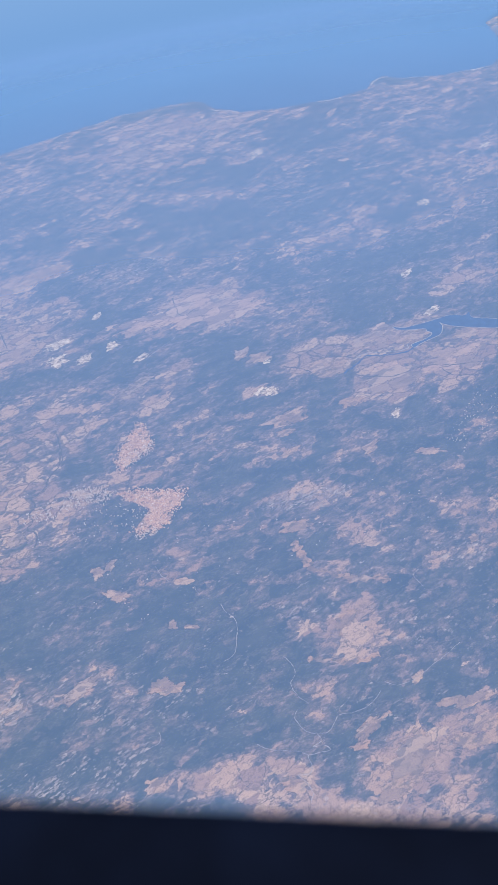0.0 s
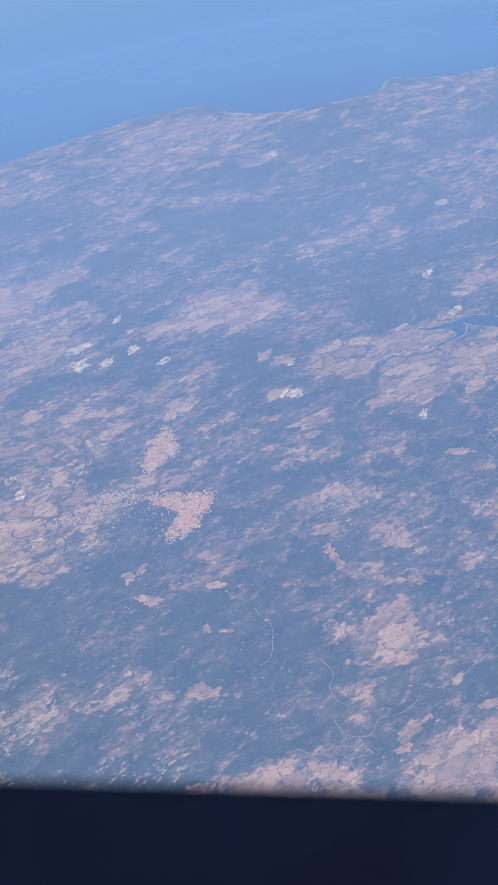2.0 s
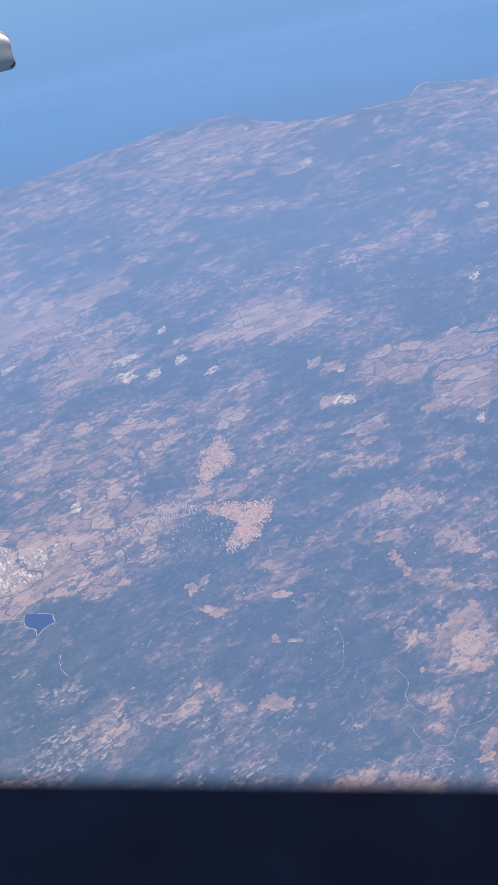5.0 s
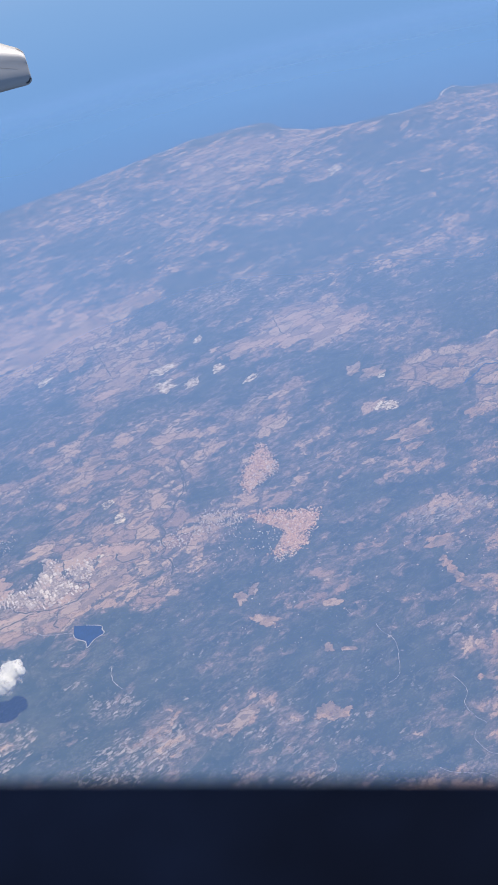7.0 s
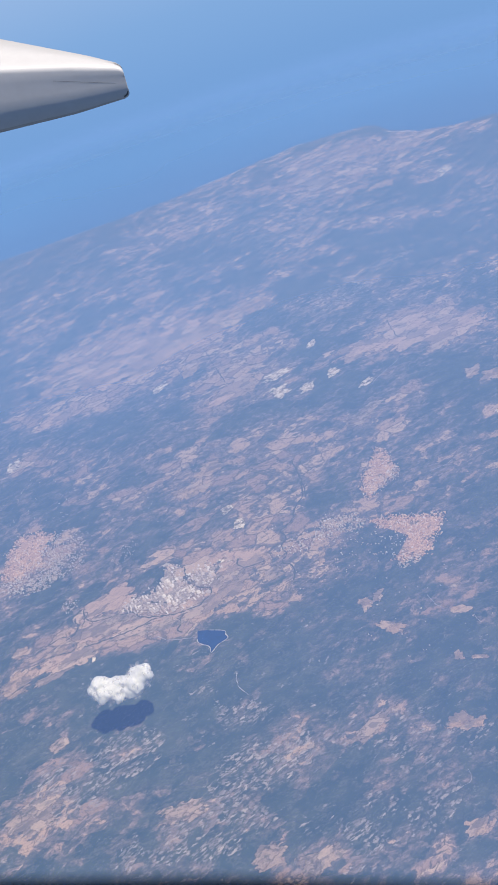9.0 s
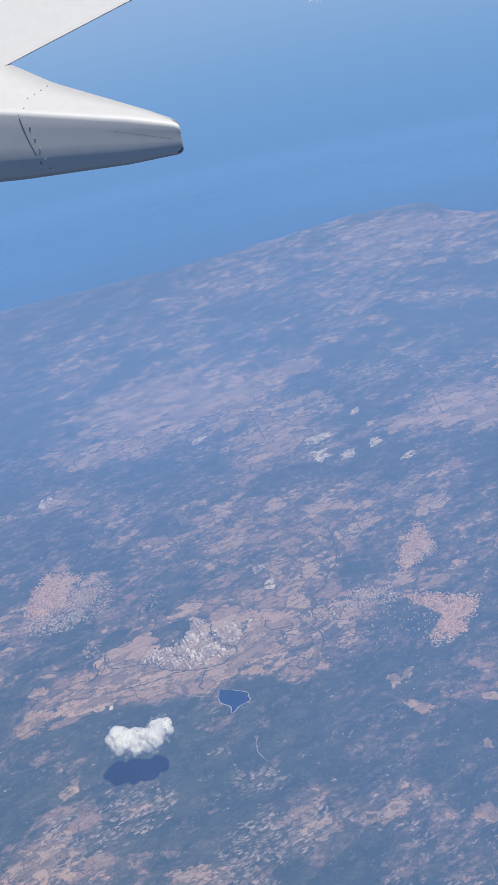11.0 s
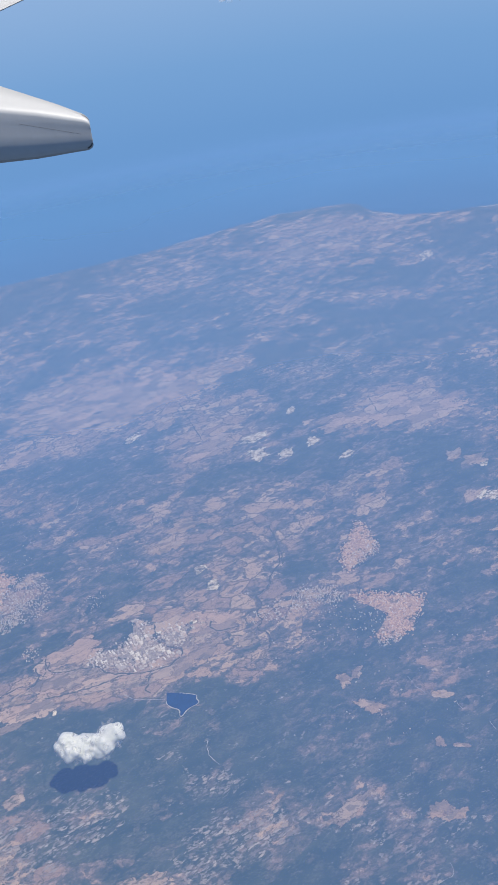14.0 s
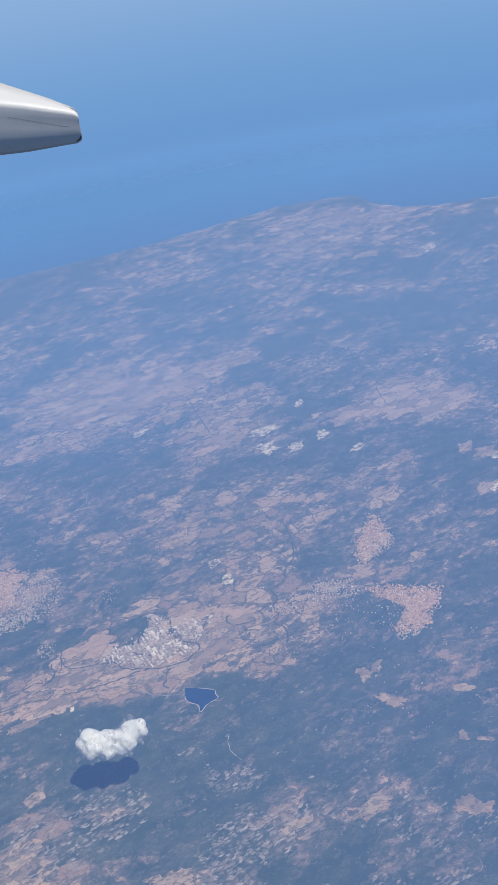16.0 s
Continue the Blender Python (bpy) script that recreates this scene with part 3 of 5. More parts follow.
def field(x, y, ax, ay, bx, by, material, wobble):
    """A bare field or pit with an uneven outline, lying on the land."""
    n, rings = 72, 6
    seed = 17.3 * len(bpy.data.objects)
    verts, faces = [], []
    for q in range(rings + 1):
        for k in range(n):
            a = 2 * math.pi * k / n
            rim = 1 + wobble * 3.4 * (float(fractal(math.cos(a) * 1.5 + seed, math.sin(a) * 1.5, 1.0, 1, 5)) - 0.52)
            rim = max(0.2, rim)
            box = (abs(math.cos(a)) ** 3 + abs(math.sin(a)) ** 3) ** (-1 / 3.0)
            r = 0.98 * rim * box * q / rings
            u, w = r * math.cos(a), r * math.sin(a)
            px_, py_ = x + u * ax + w * bx, y + u * ay + w * by
            lift = 0.12 if q < rings else 0.02
            verts.append((px_, py_, ground_z(px_, py_) + lift))
    for q in range(rings):
        for k in range(n):
            faces.append((q * n + k, (q + 1) * n + k, (q + 1) * n + (k + 1) % n, q * n + (k + 1) % n))
    kinds = {M_PLAIN.name: ("field", "wide dry brown plain with faint plot lines"), M_TAN.name: ("field", "bare tan ploughed field with dark hedge lines"), M_ORANGE.name: ("field", "reddish bare earth field among dark woods"),
             M_CHALK.name: ("quarry", "pale cream quarried stone clearing in the woods"), M_STUBBLE.name: ("field", "dry brown stubble field with faint plot lines")}
    kind, label = kinds[material.name]
    return tagged(new("bare_field" if kind == "field" else "quarry", with_rim(mesh_of(kind, verts, faces, material, True), [q / rings for q in range(rings + 1) for _ in range(n)])), label, kind, "fields of the plain")


field(-101.3, 566.9, 16.2, 8, 1.3, -10.4, M_ORANGE, 0.25)
field(17.2, 371.9, 9.4, 1.4, -0, -5.8, M_ORANGE, 0.45)
field(16.1, 363, 4.9, 0.1, -0.2, -3, M_ORANGE, 0.4)
field(13, 398.2, 6.3, -1.2, -0.5, -3.8, M_CHALK, 0.4)
field(12.1, 429.7, 6, -0, -0.5, -4.7, M_TAN, 0.4)
field(44.6, 408.2, 8.6, 3.7, -1, -8.8, M_TAN, 0.4)
field(65.7, 427.5, 10, 1.9, -1.3, -6.2, M_TAN, 0.3)
field(85.1, 422.9, 8.1, -0.3, -1.8, -7.6, M_TAN, 0.3)
field(46.7, 377, 5.2, 1, -0.8, -4.3, M_ORANGE, 0.4)
field(35.6, 341.2, 1.9, 1.4, -0.3, -2.7, M_ORANGE, 0.3)
field(48.2, 341.2, 3.9, 2, -0.8, -3.8, M_TAN, 0.4)
field(16.5, 348.5, 3.9, 2.1, -0.4, -3.1, M_TAN, 0.4)
field(70.3, 331.3, 6.6, -0.9, -0.3, -3.1, M_ORANGE, 0.5)
field(72.2, 275.2, 2.3, 0.9, -0.6, -2.9, M_TAN, 0.2)
field(10.9, 300.9, 7.6, 0.5, -0.5, -3.9, M_ORANGE, 0.35)
field(22.4, 248.5, 4.3, 0.2, -1.9, -4.1, M_ORANGE, 0.4)
field(-42.1, 233.7, 4.2, -0.5, -0.1, -3.3, M_TAN, 0.4)
field(-32.8, 281.7, 4.1, -1.1, -0.1, -2.1, M_TAN, 0.4)
field(-56.3, 279, 5.5, -2.6, -0.4, -2.8, M_TAN, 0.45)
field(-64, 294.8, 2.1, 1.6, 0.9, -3.7, M_TAN, 0.4)
field(-59.1, 296.7, 2.8, 0.8, 0, -3.5, M_STUBBLE, 0.4)
field(-37, 260.3, 1.8, 0.1, -0.1, -2.4, M_TAN, 0.3)
field(-30.1, 257.7, 3.1, -0.5, -0.1, -1.3, M_TAN, 0.3)
field(38.4, 218.1, 2.7, 2.2, 0.4, -2, M_TAN, 0.3)
field(19.3, 202.4, 4.5, 3.7, 0.7, -2.3, M_ORANGE, 0.35)
field(16.4, 196.4, 3.4, 0.1, -0.4, -2, M_ORANGE, 0.35)
field(29.7, 188.7, 7.7, 4.3, 0.8, -7, M_TAN, 0.35)
field(22.7, 179.6, 6, 1.5, -0, -3.7, M_TAN, 0.4)
field(52.6, 205.5, 7.5, 0.9, -0.3, -2.1, M_TAN, 0.35)
field(46, 206.4, 4.3, 0.1, -0.4, -1.7, M_TAN, 0.3)
field(53.5, 196.7, 7, 0.9, -0.8, -4, M_TAN, 0.3)
field(50.2, 191.2, 7.9, -1.4, -1, -3.4, M_TAN, 0.35)
field(-5.1, 187.2, 4.2, -2.5, -1.2, -2.8, M_ORANGE, 0.3)
field(-76.9, 327, 1.7, 2.4, 0.2, -4.3, M_TAN, 0.35)
field(-47.8, 420.5, 8.3, 6.4, 0.4, -6.7, M_STUBBLE, 0.4)
field(3.5, 434, 4.3, 1.2, -0.5, -5.3, M_TAN, 0.4)
field(90.2, 573.3, 10.3, 3.9, -1.3, -9.8, M_TAN, 0.5)
field(145.2, 560.9, 7.4, 10.8, -0.8, -10.1, M_TAN, 0.5)
field(75.2, 386.2, 5.1, 0.1, -1.1, -4.5, M_STUBBLE, 0.4)
field(104, 763.6, 6, 7.6, -1.5, -8.8, M_TAN, 0.3)
field(-1.5, 711.1, 10.9, 1.2, -0.6, -9, M_TAN, 0.4)
field(-43.2, 749.2, 14.8, 4.4, -0.3, -18.1, M_STUBBLE, 0.3)
field(-153.2, 547.1, 38.9, 9.5, 6.1, -24.1, M_PLAIN, 0.35)
field(-181.1, 534.3, 30, 4.6, 7, -23.4, M_PLAIN, 0.35)
field(-7.9, 486.2, 29.8, -1.5, -0.8, -18.6, M_PLAIN, 0.35)
field(-41, 483.2, 21, 2.6, 0.3, -10.7, M_PLAIN, 0.4)
field(68.5, 384.7, 15.8, 2.2, -0.5, -6.6, M_PLAIN, 0.4)
field(98, 400.2, 16.4, 2.4, -1.7, -8.1, M_PLAIN, 0.4)
field(-131.3, 313.7, 15.7, 4.6, 1.5, -5, M_PLAIN, 0.35)
field(-167.5, 311, 13.4, 3.7, 2, -5.9, M_PLAIN, 0.4)
field(-110.9, 333.7, 14, 2.8, 0.8, -6.6, M_PLAIN, 0.4)
field(-108.7, 474.8, 13.7, 6.2, 1, -11, M_PLAIN, 0.4)
field(-206.1, 492.7, 12.5, 3, 1.9, -9.1, M_PLAIN, 0.4)
field(98.9, 443.2, 4.8, 1.1, -1.1, -4.4, M_CHALK, 0.3)
field(96.5, 486.1, 3.6, 2.6, -1.2, -5, M_CHALK, 0.5)
field(40.9, 705.8, 5.8, 5.2, -0.6, -9.1, M_CHALK, 0.4)
field(126.9, 573.4, 4.6, -0.5, -1.2, -4.8, M_CHALK, 0.4)
field(185.3, 645.9, 4.4, 0.9, -1.4, -4.8, M_CHALK, 0.4)
field(63.5, 362.2, 2, 1.1, -0.8, -3.7, M_CHALK, 0.3)
field(15.3, 424.2, 2.3, 1.3, -0.3, -2.6, M_CHALK, 0.3)
field(-150.9, 494.8, 4, 2.9, 0.6, -5.2, M_CHALK, 0.4)
field(-115.3, 370.9, 2.5, 0.7, -0, -3.3, M_CHALK, 0.3)
field(-109.3, 358.1, 2.2, 1.1, -0.1, -3.5, M_CHALK, 0.4)
field(-226.1, 450.8, 3.7, 1.5, 1, -5.5, M_CHALK, 0.4)
field(-44.2, 447.9, 3, 1.8, -0.3, -2.1, M_CHALK, 0.3)
field(-166.4, 296.3, 0.9, 0.3, 0.2, -1.8, M_CHALK, 0.2)
field(-44.3, 196.4, 4, 0.5, -0.7, -3.1, M_TAN, 0.5)
field(-38, 231.6, 4.1, 0, -0.7, -3.2, M_TAN, 0.4)
field(-135.2, 506.9, 4.7, 5.3, 0.9, -9.3, M_TAN, 0.35)
field(-128.3, 391.8, 9.2, 0.7, 0.6, -5.5, M_TAN, 0.5)
field(-123.2, 405.5, 6.7, 1.3, 0.1, -6.9, M_TAN, 0.4)
field(-157.7, 316.5, 10.4, -0.8, 0.9, -4.8, M_STUBBLE, 0.3)
field(-144.5, 306.8, 14.4, 1.6, 0.7, -3.6, M_STUBBLE, 0.3)
field(-182.4, 302.3, 6, 3.1, 1.8, -4.7, M_TAN, 0.3)
field(-197.7, 308.7, 3, 1.6, 0.8, -4.5, M_TAN, 0.3)
field(-196.3, 290.5, 5.1, 3.1, 2.8, -5.9, M_TAN, 0.25)
field(-180.1, 293.6, 9.4, 5.2, 1.5, -2.7, M_STUBBLE, 0.3)
field(-116.7, 326, 10.3, 1.9, 0.4, -4.9, M_STUBBLE, 0.3)
field(-97.5, 322.8, 4.5, 0.5, -0.2, -4, M_STUBBLE, 0.3)
field(-175.1, 257.9, 3.9, 1.7, 1, -2.7, M_STUBBLE, 0.25)
field(-89.5, 246.8, 1.6, 0.8, -0.5, -1.3, M_ORANGE, 0.2)
field(-68.3, 238.6, 7, 5.1, 1, -3, M_STUBBLE, 0.3)
field(-130.5, 220.4, 7.2, 1.4, 0.5, -4.6, M_STUBBLE, 0.4)
field(-179.8, 229.8, 9.2, 2.6, 2.2, -6.4, M_STUBBLE, 0.35)
field(-90, 194.8, 6.5, 0.4, -0.4, -4.4, M_STUBBLE, 0.35)
field(-102.9, 198.9, 5.1, 2.2, 0.6, -5, M_STUBBLE, 0.35)
field(-87.2, 460.8, 5.9, 1.7, 0.3, -6.8, M_CHALK, 0.4)
field(-72.9, 456.4, 4.3, 1.8, 0.1, -4.6, M_CHALK, 0.4)
field(-59.4, 465.8, 3.8, 2.4, -0.3, -5.9, M_CHALK, 0.4)
field(-67.4, 502.2, 3.1, 2, -0.1, -4.3, M_CHALK, 0.4)
field(-44.8, 449.1, 3, 1.6, -0.3, -2.8, M_CHALK, 0.4)
field(-89.1, 477.4, 6.5, 1.3, -0.2, -4.8, M_CHALK, 0.4)
field(-116.2, 335.3, 4, 1, 0.7, -3.4, M_CHALK, 0.3)
field(-115, 371.1, 3, 1.3, 0.2, -2.5, M_CHALK, 0.2)
field(-109.9, 359.4, 2.7, 1.3, 0.2, -4, M_CHALK, 0.3)
field(70.5, 392.8, 12.9, 0.3, -1.6, -9.3, M_PLAIN, 0.35)
field(98.7, 392.5, 12.9, 0.3, -1.6, -7.5, M_PLAIN, 0.35)
field(81.7, 424.1, 10.5, -1.3, -1.1, -6.8, M_PLAIN, 0.3)
field(70.8, 430, 7.5, 2.8, -1.7, -10.5, M_PLAIN, 0.4)
field(42.7, 410.6, 9.1, -0.8, -0.8, -7.5, M_ORANGE, 0.4)
field(109.7, 417.7, 7.1, 1.2, -1.3, -5.6, M_TAN, 0.4)
field(-160.8, 327.7, 10.6, 3.6, 2, -7.8, M_PLAIN, 0.35)
field(-149.1, 309.5, 14.5, 2.9, 1.4, -5.6, M_PLAIN, 0.35)
field(-175.7, 299.4, 12.8, 3, 1.7, -5.4, M_PLAIN, 0.35)
field(-113.6, 321.2, 8.8, 2.2, 0.7, -5.9, M_PLAIN, 0.35)
field(-125.3, 338.1, 11.5, 3.3, 0.9, -5.7, M_PLAIN, 0.35)
field(-170.1, 323.6, 7.2, 3.5, 1.4, -6.6, M_PLAIN, 0.35)
field(-124, 310.5, 8.3, 2.2, 0.6, -3.8, M_PLAIN, 0.35)


# ---- water inland, roads and banks ----
def smooth_line(points, per=6):
    p = [Vector((a, b, 0)) for a, b in points]
    p = [2 * p[0] - p[1]] + p + [2 * p[-1] - p[-2]]
    out = []
    for k in range(1, len(p) - 2):
        for s in range(per):
            t = s / per
            a, b, c, d = p[k - 1:k + 3]
            out.append(0.5 * (2 * b + (c - a) * t + (2 * a - 5 * b + 4 * c - d) * t * t + (3 * b - a - 3 * c + d) * t ** 3))
    return out + [p[-2]]


def ribbon(points, width, material, name):
    line = smooth_line(points, 10)
    line = [p + Vector((noise.noise(p * 0.35), noise.noise(p * 0.35 + Vector((9, 5, 2))), 0)) * 0.8 * min(1.5, width + 0.4) for p in line]
    verts, faces = [], []
    for k, p in enumerate(line):
        d = (line[min(k + 1, len(line) - 1)] - line[max(k - 1, 0)]).normalized()
        side = Vector((-d.y, d.x, 0)) * width * max(0.12, 0.42 + 0.55 * noise.noise(p * 0.7) + 0.35 * noise.noise(p * 2.3))
        for q in (p + side, p - side):
            verts.append((q.x, q.y, ground_z(q.x, q.y) + 0.16))
    for k in range(len(line) - 1):
        faces.append((2 * k, 2 * k + 1, 2 * k + 3, 2 * k + 2))
    labels = {"dirt_road": ("pale winding dirt road through dark woods", "road"), "river_bank": ("dark tree-lined stream across dry fields", "stream"),
              "tree_lined_lane": ("dark tree-lined lane between dry fields", "lane"), "river": ("narrow dark blue river inlet", "river"),
              "beach": ("pale sand beach along the sea", "beach"), "bare_ridge": ("long curved strip of reddish bare earth", "field")}
    return tagged(new(name, mesh_of(name, verts, faces, material)), *labels[name], kind="structure")


ribbon([(-137.9, 343.6), (-142.8, 340.9), (-141.9, 333.2), (-145.9, 327.5), (-146.6, 323.5), (-144.5, 320.8), (-139.7, 319.1), (-138.6, 316), (-139.3, 312.2)], 0.62, M_BANK, 'river_bank')
ribbon([(-132.8, 338.8), (-131.5, 329.5), (-127.5, 324.6), (-122.7, 322.2), (-121.3, 319.6), (-123.6, 315.6), (-127.3, 312.8), (-134.6, 311.3), (-139.3, 311.6), (-147.8, 313.1), (-152.8, 317.5), (-158.6, 318.1)], 0.62, M_BANK, 'river_bank')
ribbon([(-139.3, 311.6), (-143.9, 310.5), (-151.1, 307.7), (-160.2, 305.5), (-165.7, 304.7), (-171.2, 304.2)], 0.62, M_BANK, 'river_bank')
ribbon([(-132.8, 310.7), (-133.4, 304.4), (-134.3, 302.1), (-132.4, 300.2)], 0.62, M_BANK, 'river_bank')
ribbon([(-82, 379.4), (-82.1, 368.9), (-86.8, 359), (-86.5, 354.7), (-92.3, 348.2), (-90.6, 343.6), (-92.8, 337.5), (-90.7, 332.2), (-92.8, 327.9), (-88.8, 324.2), (-88.8, 315.7)], 0.62, M_BANK, 'river_bank')
ribbon([(-161.4, 317.7), (-169, 317.5), (-172.1, 319.9), (-172.1, 324), (-176.5, 324.1)], 0.62, M_BANK, 'river_bank')
ribbon([(-177.1, 321.6), (-175.2, 314.3), (-178.5, 310.2)], 0.62, M_BANK, 'river_bank')
ribbon([(-110.3, 336.5), (-110.8, 332.3), (-106.6, 330), (-99.8, 331.2)], 0.62, M_BANK, 'river_bank')
ribbon([(-1.5, 236.4), (0.8, 232), (1.1, 228.3), (-0.8, 224), (1.1, 218.9), (3.3, 215.4)], 0.15, M_ROAD, 'dirt_road')
ribbon([(0.1, 213.9), (-1.3, 210.5), (0.3, 206.8), (2.1, 204.2), (7.5, 203.4), (9.9, 205.7), (11.9, 208.9), (17.1, 209), (22.8, 211.5), (26.2, 215.2)], 0.15, M_ROAD, 'dirt_road')
ribbon([(4.4, 203.7), (5.3, 201), (2.6, 198.9), (5.3, 198.9), (7.2, 196.8), (2.9, 196.5), (0.4, 196.3), (1.1, 193.1), (0.3, 190.3), (-3.1, 190), (-1.1, 186.7), (0.1, 183.5), (-1, 180)], 0.195, M_ROAD, 'dirt_road')
ribbon([(-13.9, 203.7), (-10, 200.7), (-3.5, 198.8), (0.4, 196.7)], 0.15, M_ROAD, 'dirt_road')
ribbon([(27.8, 218.3), (31.8, 216.2), (37.3, 217.2), (42.6, 220.6), (48, 224.1), (54.7, 228.6)], 0.165, M_ROAD, 'dirt_road')
ribbon([(-42.2, 292), (-40.2, 286.8), (-37.3, 282.3)], 0.188, M_ROAD, 'dirt_road')
ribbon([(-19.9, 266.5), (-18.3, 261.8), (-15.2, 256.9), (-15.6, 248.9), (-17.3, 241.5), (-21.3, 238.7)], 0.165, M_ROAD, 'dirt_road')
ribbon([(-28.3, 277.5), (-27.1, 272.7)], 0.15, M_ROAD, 'dirt_road')
ribbon([(-43.2, 215.1), (-42.8, 212.4), (-44.1, 210.5), (-49, 208.4)], 0.15, M_ROAD, 'dirt_road')
ribbon([(-27, 462.6), (-37.4, 451.9), (-42.4, 445.3)], 0.225, M_ROAD, 'dirt_road')
ribbon([(-13.7, 373.2), (-21.5, 367), (-29, 365.1)], 0.225, M_ROAD, 'dirt_road')
ribbon([(-142, 300.8), (-137.4, 297.6), (-130.9, 296.1), (-126.9, 295.5)], 0.225, M_ROAD, 'dirt_road')
ribbon([(-112.2, 273.6), (-111.9, 269.5), (-110.3, 265.1), (-108, 262.6)], 0.262, M_ROAD, 'dirt_road')
ribbon([(-174.1, 442.2), (-174.7, 432.3), (-179.8, 426.1), (-183.7, 423)], 0.338, M_ROAD, 'dirt_road')
ribbon([(-134.5, 308.3), (-133.1, 311), (-134.1, 316.2)], 0.2, M_BANK, 'tree_lined_lane')
ribbon([(49.8, 265.2), (47.5, 262.3), (49.7, 256.6)], 0.15, M_ROAD, 'dirt_road')
ribbon([(-84.4, 396.4), (-82.6, 384.5), (-80.9, 375.2), (-81, 366.8)], 0.55, M_BANK, 'river_bank')
ribbon([(-174.1, 327.7), (-172.9, 317.4), (-176.9, 312.3), (-183.7, 311.3), (-191.9, 304.6)], 0.45, M_BANK, 'river_bank')
ribbon([(-175.7, 302.7), (-184.7, 302.4), (-193.2, 299)], 0.45, M_BANK, 'river_bank')
ribbon([(-189.9, 292.1), (-195.9, 288.1), (-201.8, 284.2)], 0.5, M_BANK, 'river_bank')
ribbon([(21.9, 416.5), (31.7, 410.3), (35.7, 402.2), (40.3, 398.5)], 0.55, M_BANK, 'river_bank')
ribbon([(50.7, 398.4), (67.3, 391), (78.2, 393.6), (86.1, 394.3), (100.6, 390.5)], 0.55, M_BANK, 'river_bank')
ribbon([(-26.5, 506.9), (-25, 493), (-22.4, 484.2), (-15.2, 489.1)], 0.55, M_BANK, 'river_bank')
ribbon([(-127.5, 529.5), (-123.5, 513.7), (-119.3, 498.6), (-114.7, 483.8)], 0.45, M_BANK, 'river_bank')
ribbon([(-64.3, 754.4), (-47.3, 760.2), (-27.9, 770.1)], 1.2, M_BANK, 'river_bank')
ribbon([(17.6, 823.3), (29.4, 813.1), (46.5, 804.3)], 2.0, M_SAND, 'beach')
ribbon([(98.5, 795.9), (111.4, 793.8), (118.1, 797.1)], 2.0, M_SAND, 'beach')
ribbon([(221.8, 803.3), (230.5, 805.6)], 2.0, M_SAND, 'beach')
ribbon([(143.9, 813.2), (150.8, 824.8), (160.3, 826.7)], 1.6, M_SAND, 'beach')
ribbon([(9, 291.5), (11.3, 285.7), (12.9, 278.4), (15.3, 274.1), (22.7, 269.7), (28, 266.1), (33.8, 264.9), (39.3, 262.8)], 3.4, M_ORANGE, 'bare_ridge')
ribbon([(16.1, 194.8), (18.1, 198.5), (19.9, 201.2), (22.6, 203.8), (27, 206.7)], 1.6, M_ORANGE, 'bare_ridge')
ribbon([(6.1, 233.7), (13.8, 230.3), (22.7, 228.6), (28.8, 230.1)], 2.0, M_ORANGE, 'bare_ridge')
ribbon([(20.2, 250.4), (18.9, 245.4), (18.9, 240.1)], 2.2, M_ORANGE, 'bare_ridge')
ribbon([(-76.1, 233.2), (-70.2, 238), (-64.3, 241.5), (-60.2, 244.2)], 2.0, M_STUBBLE, 'bare_ridge')
ribbon([(41.4, 205.5), (46, 206.4), (52.9, 206.4), (60.1, 206.4)], 2.2, M_TAN, 'bare_ridge')
ribbon([(83.7, 413.4), (80.2, 409.9), (75.5, 409), (69.1, 409.8), (64.2, 411.6), (60.3, 412), (56.9, 408.5), (52.1, 404.1), (48.3, 400.8)], 0.9, M_RESERVOIR, 'river')
ribbon([(54.6, 410.4), (57.9, 413.4), (60.8, 414.5), (64.7, 414.1), (74.7, 411.4), (79.7, 412.2), (81.6, 415.8)], 0.45, M_SAND, 'dirt_road')
ribbon([(35.6, 427.8), (41.7, 420.1), (49.1, 416.2), (55.1, 412.9)], 0.5, M_BANK, 'river_bank')
ribbon([(89.3, 390.9), (95.7, 391.1), (103.3, 390.8), (110.9, 389)], 0.5, M_BANK, 'river_bank')
ribbon([(90.3, 390), (92.7, 384.7), (95.7, 382.1), (101.7, 380.9), (112.3, 378.5)], 0.5, M_BANK, 'river_bank')


def shore(x0, x1, width):
    """A stretch of sand along the coast."""
    xs = np.arange(x0, x1, 4.0)
    return ribbon([(float(x), float(coast_y(np.array(x))) - 1.0) for x in xs], width, M_SAND, "beach")


for x0, x1, width in ((-330, -300, 1.0), (-288, -262, 0.8), (-250, -205, 1.0), (-190, -160, 0.7), (-140, -96, 0.9), (-80, -40, 0.8), (165, 196, 1.0), (205, 245, 0.9)):
    shore(x0, x1, width)


